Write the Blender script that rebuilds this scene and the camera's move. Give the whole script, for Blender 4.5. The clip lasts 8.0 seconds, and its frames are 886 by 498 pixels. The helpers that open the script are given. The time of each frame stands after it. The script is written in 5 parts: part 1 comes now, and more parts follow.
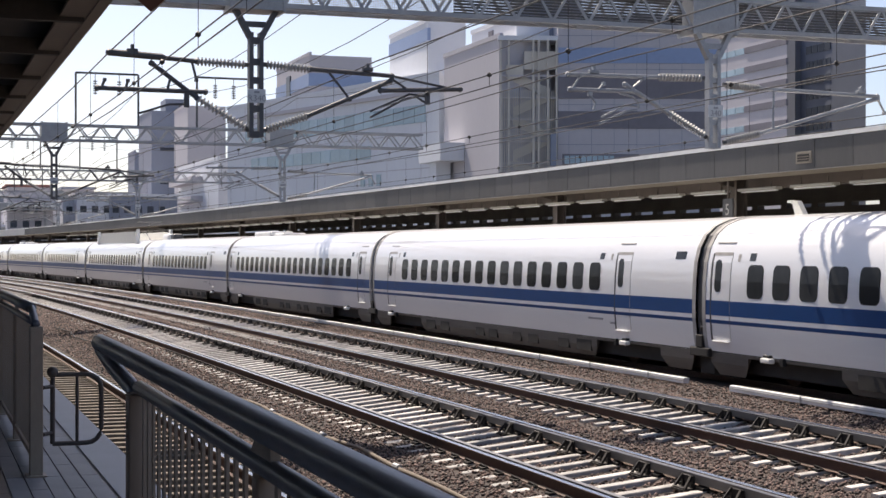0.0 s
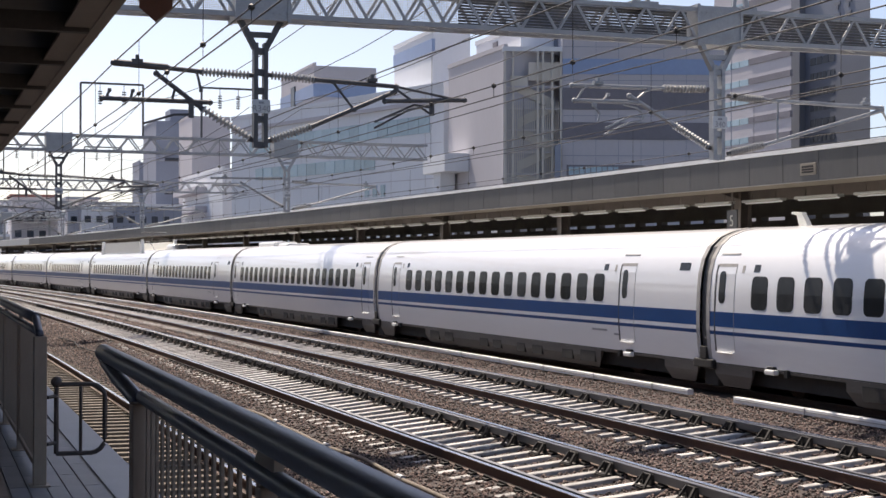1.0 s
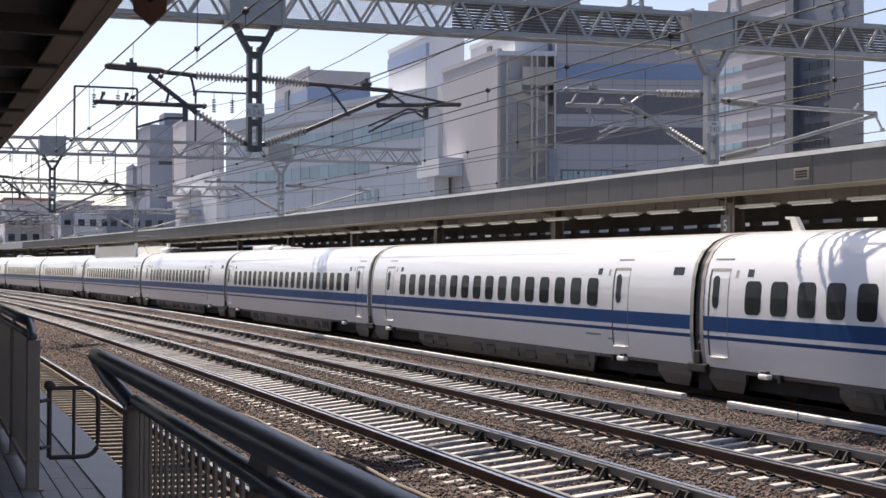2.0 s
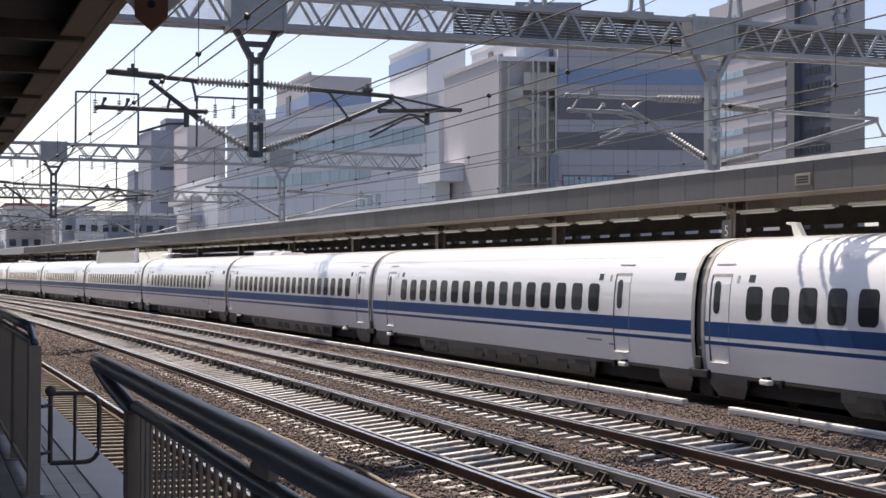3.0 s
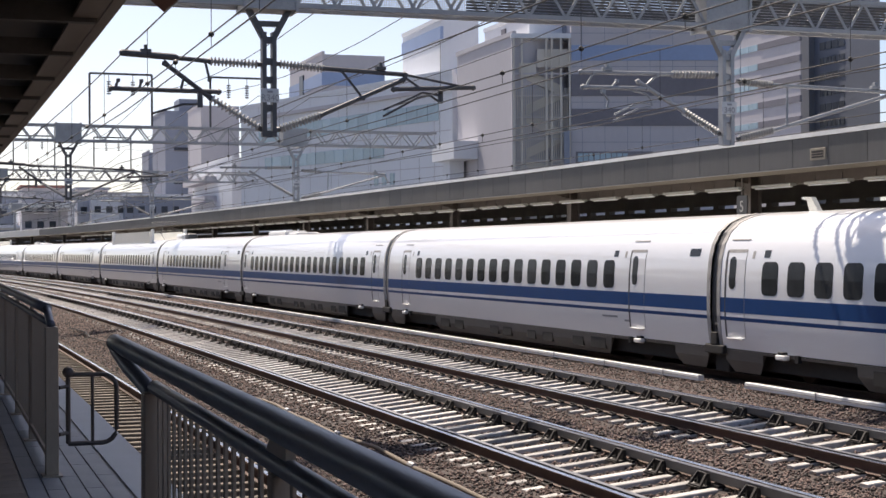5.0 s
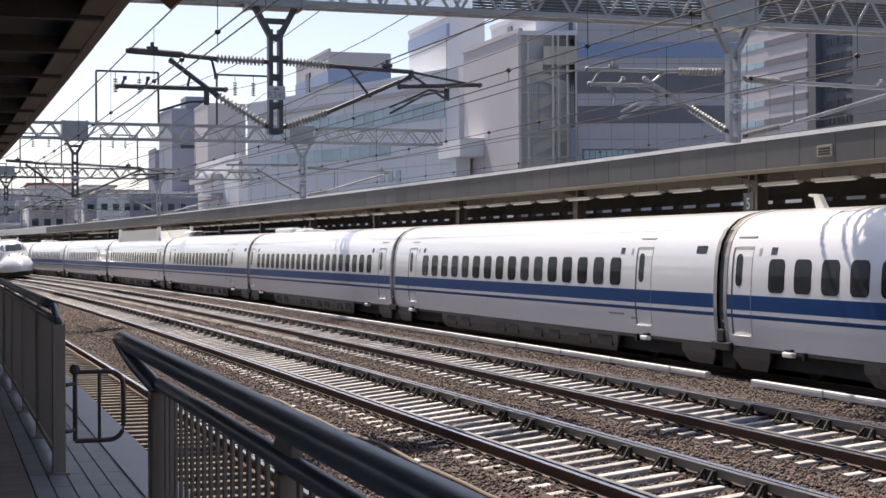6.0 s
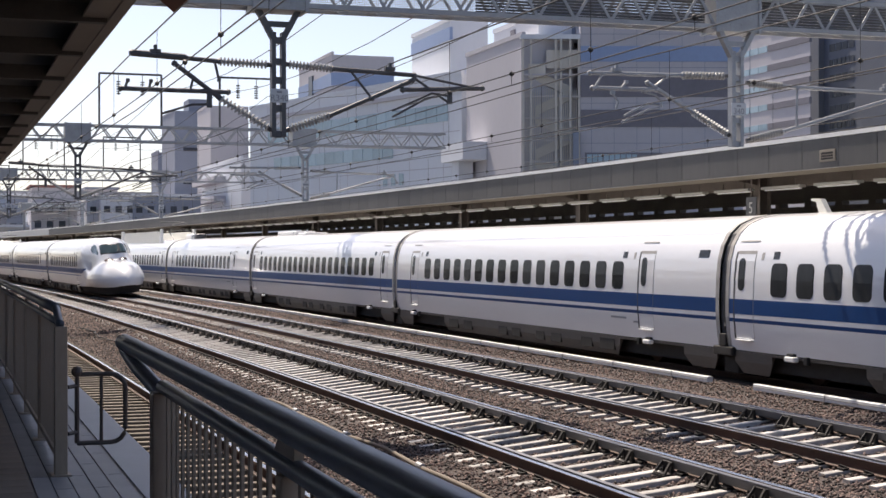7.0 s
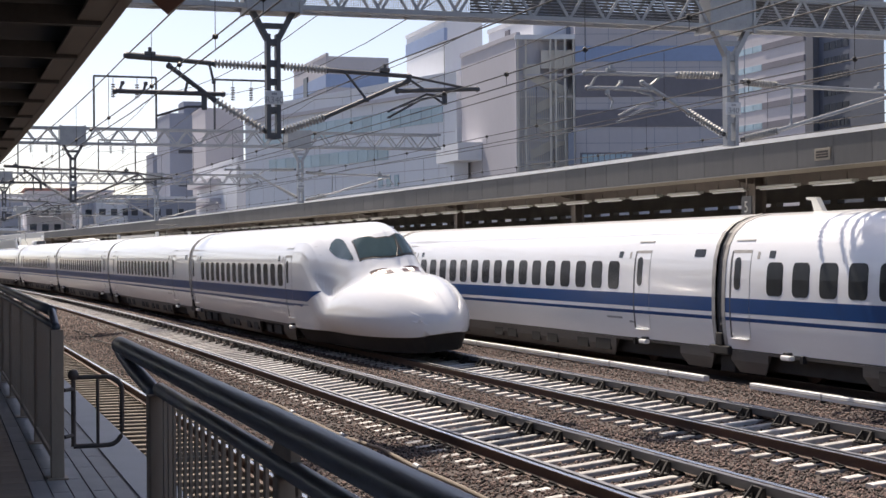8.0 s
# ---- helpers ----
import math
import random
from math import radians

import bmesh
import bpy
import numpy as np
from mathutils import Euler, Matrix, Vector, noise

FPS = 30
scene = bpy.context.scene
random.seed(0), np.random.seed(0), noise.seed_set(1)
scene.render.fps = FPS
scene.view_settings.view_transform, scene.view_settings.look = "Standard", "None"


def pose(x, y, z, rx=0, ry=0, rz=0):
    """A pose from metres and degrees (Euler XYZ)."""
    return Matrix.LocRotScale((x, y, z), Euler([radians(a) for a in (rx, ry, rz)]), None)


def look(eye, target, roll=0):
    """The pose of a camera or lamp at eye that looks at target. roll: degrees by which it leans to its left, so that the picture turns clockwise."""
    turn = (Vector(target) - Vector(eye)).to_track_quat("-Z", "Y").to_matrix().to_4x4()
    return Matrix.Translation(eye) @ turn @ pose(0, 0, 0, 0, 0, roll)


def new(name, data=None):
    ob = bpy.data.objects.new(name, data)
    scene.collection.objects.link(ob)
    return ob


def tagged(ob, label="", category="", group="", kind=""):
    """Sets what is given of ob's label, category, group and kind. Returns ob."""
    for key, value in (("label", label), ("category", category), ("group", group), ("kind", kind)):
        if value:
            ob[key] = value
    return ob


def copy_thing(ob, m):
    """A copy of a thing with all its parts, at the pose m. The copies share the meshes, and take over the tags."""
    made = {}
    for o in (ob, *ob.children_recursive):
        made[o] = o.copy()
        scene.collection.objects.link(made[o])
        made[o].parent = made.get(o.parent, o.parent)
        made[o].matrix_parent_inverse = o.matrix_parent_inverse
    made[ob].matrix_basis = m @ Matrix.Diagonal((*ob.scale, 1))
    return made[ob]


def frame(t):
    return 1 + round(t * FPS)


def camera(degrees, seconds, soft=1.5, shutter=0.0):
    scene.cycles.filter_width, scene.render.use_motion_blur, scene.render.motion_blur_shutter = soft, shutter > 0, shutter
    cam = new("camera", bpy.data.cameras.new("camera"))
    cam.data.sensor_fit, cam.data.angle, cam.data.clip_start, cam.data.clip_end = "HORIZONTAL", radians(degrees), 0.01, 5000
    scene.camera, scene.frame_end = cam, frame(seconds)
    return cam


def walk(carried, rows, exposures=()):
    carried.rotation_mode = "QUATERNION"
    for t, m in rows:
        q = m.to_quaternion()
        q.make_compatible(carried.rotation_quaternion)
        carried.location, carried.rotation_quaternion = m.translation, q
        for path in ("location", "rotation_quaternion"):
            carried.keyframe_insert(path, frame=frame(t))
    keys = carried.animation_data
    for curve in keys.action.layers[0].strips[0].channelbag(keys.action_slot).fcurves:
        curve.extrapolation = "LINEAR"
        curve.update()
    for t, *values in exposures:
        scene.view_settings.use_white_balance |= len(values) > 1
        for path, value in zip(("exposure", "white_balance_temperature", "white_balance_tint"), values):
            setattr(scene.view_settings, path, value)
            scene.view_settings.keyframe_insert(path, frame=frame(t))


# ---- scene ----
import functools

cam = camera(31.84, 8.0, soft=1.5, shutter=0.06)
EYE = (0.0, 0.0, 2.83)
# seconds, degrees to the right of the track, tilt up, roll
AIM = [
    (0, 18.436, 0.095, -0.069),
    (0.5, 18.312, 0.329, -0.144),
    (1, 18.287, 0.489, -0.192),
    (1.5, 18.513, 0.566, -0.295),
    (3, 18.473, 0.843, -0.288),
    (3.5, 18.390, 0.902, -0.346),
    (4, 18.434, 0.771, -0.112),
    (4.5, 18.249, 0.405, 0.069),
    (5, 17.924, 0.038, 0.226),
    (6.5, 17.613, -0.054, 0.190),
    (7, 17.600, 0.063, 0.071),
    (7.5, 17.640, 0.129, 0.232),
    (8, 17.755, 0.094, 0.415),
]
walk(cam, [(t, pose(*EYE, 90 + tilt, roll, -turn)) for t, turn, tilt, roll in AIM], exposures=[(0.0, 0.40, 7380, 14), (8.0, 0.40, 7380, 14)])

# ---- light ----
SUN = Vector((-0.085, 0.595, 0.80)).normalized()
world = bpy.data.worlds.new("sky")
scene.world = world
world.use_nodes = True
wn = world.node_tree.nodes
sky = wn.new("ShaderNodeTexSky")
sky.sky_type = "NISHITA"
sky.sun_disc = False
sky.sun_elevation = math.asin(SUN.z)
sky.sun_rotation = math.atan2(SUN.x, SUN.y)
sky.dust_density = 1.5
sky.air_density = 0.65
sky.ozone_density = 3.0
wn["Background"].inputs[1].default_value = 0.135
world.node_tree.links.new(sky.outputs[0], wn["Background"].inputs[0])
sun = new("sun", bpy.data.lights.new("sun", "SUN"))
sun.data.energy, sun.data.angle, sun.data.color = 5.5, radians(0.55), (1.0, 0.96, 0.90)
sun.matrix_world = look((0, 0, 60), Vector((0, 0, 60)) - SUN)


# ---- materials ----
def mat(name, color, rough=0.6, metal=0.0, spread=0.12, scale=3.0, fine=40.0, bump=0.0, coat=0.0, tint=None, streak=None, vary=0.0, island=0.0, spec=0.5):
    """A procedural surface: colour varied at two scales, roughness wear, fine relief."""
    m = bpy.data.materials.new(name)
    m.use_nodes = True
    nt = m.node_tree
    b = nt.nodes["Principled BSDF"]
    b.inputs["Metallic"].default_value = metal
    b.inputs["Coat Weight"].default_value = coat
    b.inputs["Coat Roughness"].default_value = 0.06
    b.inputs["Specular IOR Level"].default_value = spec
    co = nt.nodes.new("ShaderNodeTexCoord")
    src = co.outputs["Object"]
    if streak:
        mp = nt.nodes.new("ShaderNodeMapping")
        mp.inputs["Scale"].default_value = streak
        nt.links.new(src, mp.inputs[0])
        src = mp.outputs[0]
    big, small = nt.nodes.new("ShaderNodeTexNoise"), nt.nodes.new("ShaderNodeTexNoise")
    big.inputs["Scale"].default_value, big.inputs["Detail"].default_value = scale, 6
    small.inputs["Scale"].default_value, small.inputs["Detail"].default_value = fine, 4
    for n in (big, small):
        nt.links.new(src, n.inputs["Vector"])
    mix = nt.nodes.new("ShaderNodeMath")
    mix.operation = "MULTIPLY_ADD"
    mix.inputs[1].default_value = 0.65
    half = nt.nodes.new("ShaderNodeMath")
    half.operation = "MULTIPLY"
    half.inputs[1].default_value = 0.35
    nt.links.new(small.outputs["Fac"], half.inputs[0])
    nt.links.new(big.outputs["Fac"], mix.inputs[0])
    nt.links.new(half.outputs[0], mix.inputs[2])
    fac = mix.outputs[0]
    if vary or island:
        info = nt.nodes.new("ShaderNodeObjectInfo") if vary else nt.nodes.new("ShaderNodeNewGeometry")
        am = nt.nodes.new("ShaderNodeMath")
        am.operation = "MULTIPLY_ADD"
        am.inputs[1].default_value = vary or island
        nt.links.new(info.outputs["Random" if vary else "Random Per Island"], am.inputs[0])
        nt.links.new(fac, am.inputs[2])
        ad = nt.nodes.new("ShaderNodeMath")
        ad.operation = "SUBTRACT"
        ad.inputs[1].default_value = (vary or island) / 2
        nt.links.new(am.outputs[0], ad.inputs[0])
        fac = ad.outputs[0]
    ramp = nt.nodes.new("ShaderNodeValToRGB")
    lo, hi = ramp.color_ramp.elements
    lo.position, hi.position = 0.3, 0.7
    dark = tint if tint else tuple(c * (1 - spread) for c in color)
    lo.color = (*dark, 1)
    hi.color = (*(min(1.0, c * (1 + spread)) for c in color), 1)
    nt.links.new(fac, ramp.inputs[0])
    nt.links.new(ramp.outputs[0], b.inputs["Base Color"])
    rr = nt.nodes.new("ShaderNodeMapRange")
    rr.inputs["To Min"].default_value = max(0.02, rough - 0.08)
    rr.inputs["To Max"].default_value = min(1.0, rough + 0.08)
    nt.links.new(fac, rr.inputs["Value"])
    nt.links.new(rr.outputs[0], b.inputs["Roughness"])
    if bump:
        bp = nt.nodes.new("ShaderNodeBump")
        bp.inputs["Strength"].default_value = 0.6
        bp.inputs["Distance"].default_value = bump
        nt.links.new(small.outputs["Fac"], bp.inputs["Height"])
        nt.links.new(bp.outputs[0], b.inputs["Normal"])
    return m


def glow(name, color, strength):
    m = mat(name, color, 0.4)
    b = m.node_tree.nodes["Principled BSDF"]
    b.inputs["Emission Color"].default_value = (*color, 1)
    b.inputs["Emission Strength"].default_value = strength
    return m


M_WHITE = mat("train_white", (0.82, 0.83, 0.845), 0.30, spread=0.03, scale=0.6, fine=6, coat=0.7, streak=(1, 0.3, 2))
M_WHITE.node_tree.nodes["Principled BSDF"].inputs["Coat IOR"].default_value = 1.5
M_BLUE = mat("train_blue", (0.003, 0.052, 0.19), 0.35, spread=0.1, scale=0.6, fine=6, spec=0.25)
M_SKIRT = mat("train_skirt_grey", (0.105, 0.094, 0.082), 0.6, spread=0.25, scale=1.2, fine=14, streak=(1, 0.25, 1.5))
M_UNDER = mat("underfloor_dark", (0.022, 0.020, 0.019), 0.8, spread=0.4, scale=4)
M_RUBBER = mat("gangway_grey", (0.36, 0.35, 0.335), 0.75, spread=0.2, scale=5)
M_TGLASS = mat("train_window_glass", (0.030, 0.032, 0.034), 0.22, spread=0.35, scale=1.0, fine=3, vary=0.5, spec=0.22)
M_WIND = mat("windscreen_glass", (0.05, 0.085, 0.09), 0.05, spread=0.2, scale=0.6, fine=3)
M_DGAP = mat("door_recess_grey", (0.06, 0.06, 0.063), 0.6)
M_CREAM = mat("cream_enamel", (0.78, 0.76, 0.68), 0.4, spread=0.05)
M_SEAL = mat("black_seal", (0.015, 0.015, 0.016), 0.5)
M_RED = mat("dark_red_lamp", (0.11, 0.065, 0.06), 0.25)
M_LAMP = glow("headlamp_glass", (1.0, 0.95, 0.85), 2.0)
M_STEP = mat("white_enamel", (0.82, 0.82, 0.80), 0.3, spread=0.05)
M_INK = mat("grey_lettering", (0.30, 0.31, 0.33), 0.5)
M_GUARD = mat("guard_rail_steel", (0.135, 0.135, 0.14), 0.45, metal=0.45, spread=0.2, scale=2, streak=(4, 0.1, 1))
M_RAIL = mat("rail_side_rust", (0.085, 0.045, 0.032), 0.75, spread=0.35, scale=2.0, fine=25, bump=0.003, streak=(1, 0.3, 1))
M_RAILTOP = mat("rail_head_steel", (0.46, 0.47, 0.49), 0.22, metal=1.0, spread=0.1, scale=2, streak=(6, 0.1, 1))
M_SLEEPER = mat("sleeper_concrete", (0.45, 0.43, 0.41), 0.85, spread=0.35, scale=5, fine=60, bump=0.004, vary=0.35)
# a darker brown than the through tracks' sleepers
M_SLEEPER_BROWN = mat("sleeper_brown_old", (0.15, 0.125, 0.10), 0.9, spread=0.3, scale=5, fine=60, bump=0.004, vary=0.35)
M_CLIP = mat("fastening_iron", (0.022, 0.019, 0.018), 0.7, metal=0.3, spread=0.3, scale=8)
M_BALLAST = mat("ballast_bed", (0.062, 0.046, 0.041), 0.95, spread=0.5, scale=0.7, fine=45, bump=0.03)
M_STONE = mat("ballast_stone", (0.130, 0.089, 0.077), 0.85, spread=0.55, scale=0.35, fine=30, island=1.1, tint=(0.030, 0.022, 0.020))
M_DUCT = mat("duct_cover_white", (0.74, 0.75, 0.75), 0.35, spread=0.08, scale=2)
M_CONC = mat("platform_concrete", (0.45, 0.44, 0.42), 0.85, spread=0.2, scale=1.5, fine=30, bump=0.004)
M_TILE = mat("platform_tile", (0.33, 0.32, 0.315), 0.55, spread=0.2, scale=3, fine=40, vary=0.3, bump=0.002)
M_TILEB = mat("platform_tile_brown", (0.34, 0.26, 0.20), 0.6, spread=0.2, scale=3, fine=40, vary=0.3, bump=0.002)
M_EDGE = mat("platform_edge_panel", (0.30, 0.31, 0.33), 0.5, spread=0.12, scale=3, fine=50)
M_FENCE = mat("bronze_steel", (0.42, 0.325, 0.25), 0.45, metal=0.15, spread=0.15, scale=3, fine=40, streak=(1, 1, 0.3))
M_HAND = mat("handrail_dark_steel", (0.175, 0.185, 0.215), 0.42, metal=0.25, spread=0.15, scale=4, fine=30, coat=0.12)
M_GATE = mat("gate_brown_steel", (0.11, 0.092, 0.082), 0.5, metal=0.3, spread=0.2, scale=4, fine=30)
M_CANOPY = mat("canopy_underside", (0.085, 0.074, 0.064), 0.7, spread=0.25, scale=2, fine=20)
M_BEAMB = mat("canopy_edge_brown", (0.17, 0.135, 0.105), 0.6, spread=0.15, scale=2, fine=20)
M_FASCIA = mat("fascia_sheet_grey", (0.072, 0.071, 0.072), 0.65, metal=0.0, spread=0.22, scale=1.0, fine=9, streak=(1, 1, 0.2), vary=0.3)
M_CAP = mat("fascia_cap_white", (0.72, 0.72, 0.71), 0.5, spread=0.1, scale=2)
M_SOFFIT = mat("soffit_beige", (0.21, 0.185, 0.15), 0.7, spread=0.15, scale=1.5)
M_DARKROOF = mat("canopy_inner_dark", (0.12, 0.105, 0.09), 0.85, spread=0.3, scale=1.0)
M_COLUMN = mat("column_brown_steel", (0.16, 0.13, 0.11), 0.6, spread=0.2, scale=2)
M_TUBE = mat("fluorescent_housing", (0.48, 0.46, 0.41), 0.5, spread=0.08)
M_GALV = mat("galvanised_steel", (0.36, 0.365, 0.375), 0.5, metal=0.35, spread=0.18, scale=3, fine=25)
M_DARKST = mat("weathered_dark_steel", (0.105, 0.105, 0.11), 0.55, metal=0.4, spread=0.25, scale=4, fine=30)
M_PORC = mat("porcelain_white", (0.42, 0.41, 0.39), 0.22, spread=0.08, scale=6)
M_WIRE = mat("wire_dark", (0.045, 0.042, 0.04), 0.5, metal=0.5)
M_PLATE = mat("number_plate_pale", (0.62, 0.63, 0.64), 0.5, spread=0.08)
M_MESH = mat("bird_mesh_grey", (0.50, 0.51, 0.53), 0.6, spread=0.2, scale=20)
M_SIGNB = mat("sign_brown", (0.23, 0.085, 0.045), 0.5, spread=0.15)
M_SIGNG = mat("sign_grey_side", (0.66, 0.63, 0.60), 0.5, spread=0.1)
M_BWHITE = mat("facade_pale", (0.70, 0.72, 0.76), 0.7, spread=0.05, scale=0.12, fine=2, streak=(1, 1, 0.4))
M_BLILAC = mat("facade_lilac_grey", (0.50, 0.48, 0.51), 0.7, spread=0.06, scale=0.12, fine=2, streak=(1, 1, 0.4))
M_BSLATE = mat("facade_slate", (0.25, 0.28, 0.35), 0.7, spread=0.08, scale=0.15, fine=2)
M_BDARK = mat("band_dark_blue", (0.185, 0.175, 0.20), 0.6, spread=0.15, scale=0.2, fine=2)
M_BBLUE = mat("band_blue", (0.27, 0.36, 0.55), 0.6, spread=0.08, scale=0.2, fine=2)
M_BGLASS = mat("window_pale_glass", (0.33, 0.45, 0.52), 0.15, spread=0.15, scale=0.3, fine=2, vary=0.4)
M_BWIN = mat("window_dark_glass", (0.05, 0.06, 0.08), 0.35, spread=0.3, scale=0.3, vary=0.5, spec=0.25)
M_BTOWER = mat("facade_steel_blue", (0.19, 0.215, 0.265), 0.7, spread=0.08, scale=0.15, fine=2)
M_BGRAPH = mat("facade_graphite", (0.175, 0.185, 0.215), 0.6, spread=0.08, scale=0.2)
M_STAIRW = mat("stair_beige", (0.62, 0.58, 0.52), 0.7, spread=0.1, scale=0.3)
M_ROOFRED = mat("roof_dull_red", (0.30, 0.13, 0.11), 0.7)
M_ASPHALT = mat("city_ground", (0.13, 0.13, 0.13), 0.9, spread=0.2, scale=0.1)


# ---- mesh helpers ----
def link(name, bm, material, parent=None, label="", smooth=False, kind=""):
    me = bpy.data.meshes.new(name)
    bm.normal_update()
    bm.to_mesh(me)
    bm.free()
    me.materials.append(material)
    if smooth:
        me.polygons.foreach_set("use_smooth", [True] * len(me.polygons))
    ob = new(name, me)
    if parent is not None:
        ob.parent = parent
    return tagged(ob, label, kind=kind)


def part(name, bm, material, parent, label="", smooth=False, kind=""):
    return link(name, bm, material, parent, label, smooth, kind)


def twin(ob, parent, m):
    """Another object on the same mesh, for repeated pieces."""
    o = new(ob.name.split(".")[0], ob.data)
    o.parent = parent
    o.matrix_basis = m
    return o


def thing(name, label, category, m=None, group="", kind=""):
    e = new(name)
    e.empty_display_size = 0.2
    if m is not None:
        e.matrix_basis = m
    return tagged(e, label, category, group, kind)


def box(bm, x0, x1, y0, y1, z0, z1, bevel=0.0, m=None):
    r = bmesh.ops.create_cube(bm, size=1.0)
    mt = Matrix.Translation(((x0 + x1) / 2, (y0 + y1) / 2, (z0 + z1) / 2)) @ Matrix.Diagonal((abs(x1 - x0), abs(y1 - y0), abs(z1 - z0), 1))
    bmesh.ops.transform(bm, matrix=(m @ mt) if m is not None else mt, verts=r["verts"])
    if bevel:
        es = list({e for v in r["verts"] for e in v.link_edges})
        bmesh.ops.bevel(bm, geom=es, offset=bevel, segments=2, affect="EDGES", profile=0.5)
    return bm


def boxed(*a, **k):
    return box(bmesh.new(), *a, **k)


def bar(bm, a, b, w, d=None, n=4, up=(0, 0, 1)):
    """A straight bar from a to b: rectangular (n=4) or round."""
    a, b = Vector(a), Vector(b)
    axis = (b - a).normalized()
    u = Vector(up)
    if abs(axis.dot(u)) > 0.97:
        u = Vector((0, 1, 0)) if abs(axis.y) < 0.9 else Vector((1, 0, 0))
    s = axis.cross(u).normalized()
    v = s.cross(axis).normalized()
    d = d if d else w
    if n == 4:
        ring = [(-w / 2, -d / 2), (w / 2, -d / 2), (w / 2, d / 2), (-w / 2, d / 2)]
    else:
        ring = [(w / 2 * math.cos(2 * math.pi * i / n), d / 2 * math.sin(2 * math.pi * i / n)) for i in range(n)]
    va = [bm.verts.new(a + s * p + v * q) for p, q in ring]
    vb = [bm.verts.new(b + s * p + v * q) for p, q in ring]
    k = len(ring)
    for i in range(k):
        bm.faces.new((va[i], va[(i + 1) % k], vb[(i + 1) % k], vb[i]))
    bm.faces.new(va[::-1])
    bm.faces.new(vb)
    return bm


def tube(bm, pts, r, n=8):
    """A round tube through points."""
    pts = [Vector(p) for p in pts]
    rings = []
    for i, p in enumerate(pts):
        t = (pts[min(i + 1, len(pts) - 1)] - pts[max(i - 1, 0)]).normalized()
        u = Vector((0, 0, 1)) if abs(t.z) < 0.95 else Vector((1, 0, 0))
        s = t.cross(u).normalized()
        v = s.cross(t)
        rings.append([bm.verts.new(p + s * r * math.cos(2 * math.pi * k / n) + v * r * math.sin(2 * math.pi * k / n)) for k in range(n)])
    for a, b in zip(rings, rings[1:]):
        for k in range(n):
            bm.faces.new((a[k], a[(k + 1) % n], b[(k + 1) % n], b[k]))
    bm.faces.new(rings[0][::-1])
    bm.faces.new(rings[-1])
    return bm


def letters(text, size, material, parent, m):
    """Raised writing in the built-in font, as a mesh part."""
    cu = bpy.data.curves.new("writing", "FONT")
    cu.body, cu.size, cu.extrude, cu.align_x = text, size, 0.004, "CENTER"
    tmp = new("writing", cu)
    bpy.context.view_layer.update()
    me = bpy.data.meshes.new_from_object(tmp.evaluated_get(bpy.context.evaluated_depsgraph_get()))
    bpy.data.objects.remove(tmp)
    me.materials.append(material)
    o = new("writing", me)
    o.parent = parent
    o.matrix_basis = m
    return o


def prism(bm, outline, a, b, axis="y"):
    """Extrudes a closed outline of two coordinates along an axis from a to b."""
    def at(p, q, k):
        return {"y": (p, k, q), "x": (k, p, q), "z": (p, q, k)}[axis]
    va = [bm.verts.new(at(p, q, a)) for p, q in outline]
    vb = [bm.verts.new(at(p, q, b)) for p, q in outline]
    n = len(outline)
    for i in range(n):
        bm.faces.new((va[i], va[(i + 1) % n], vb[(i + 1) % n], vb[i]))
    bm.faces.new(va[::-1])
    bm.faces.new(vb)
    bmesh.ops.recalc_face_normals(bm, faces=bm.faces)
    return bm


# ---- the curve of the line ----
def off(s):
    s = max(s, 0.0)
    return -23.65e-5 * s * s - 2.12e-8 * s ** 3


def slope(s):
    s = max(s, 0.0)
    return -47.3e-5 * s - 6.36e-8 * s * s


def on(u, s, z=0.0):
    """A place u metres to the right of the line and s metres along it."""
    return Vector((u + off(s), s, z))


def along(u, s, z=0.0, lean=0.0):
    """The pose of a thing that lies along the line there."""
    return pose(u + off(s), s, z, 0, lean, math.degrees(math.atan(-slope(s))))


def sweep(bm, outline, s0, s1, step=2.5, close=True):
    """Sweeps a section (u, z) along the line."""
    n = max(1, math.ceil((s1 - s0) / step))
    rings = [[bm.verts.new(on(u, s0 + (s1 - s0) * i / n, z)) for u, z in outline] for i in range(n + 1)]
    k = len(outline)
    for a, b in zip(rings, rings[1:]):
        for i in range(k if close else k - 1):
            bm.faces.new((a[i], a[(i + 1) % k], b[(i + 1) % k], b[i]))
    if close:
        bm.faces.new(rings[0][::-1])
        bm.faces.new(rings[-1])
    bmesh.ops.recalc_face_normals(bm, faces=bm.faces)
    return bm


def swept(outline, s0, s1, step=2.5):
    return sweep(bmesh.new(), outline, s0, s1, step)


def rect(u0, u1, z0, z1):
    return [(u0, z0), (u1, z0), (u1, z1), (u0, z1)]

# ---- ground ----
TRACKS = {"near": (3.28, 0.0), "c": (8.34, 0.06), "b": (12.56, 0.08), "a": (18.30, 0.0)}
CANT = {"near": 0.0, "c": 6.0, "b": 5.2, "a": 0.0}


def tilted(key, p, q):
    """A point p to the right of a track's middle and q above its rail level, on the canted track."""
    c, z = TRACKS[key]
    a = radians(CANT[key])
    return c + p * math.cos(a) - q * math.sin(a), z + p * math.sin(a) + q * math.cos(a)


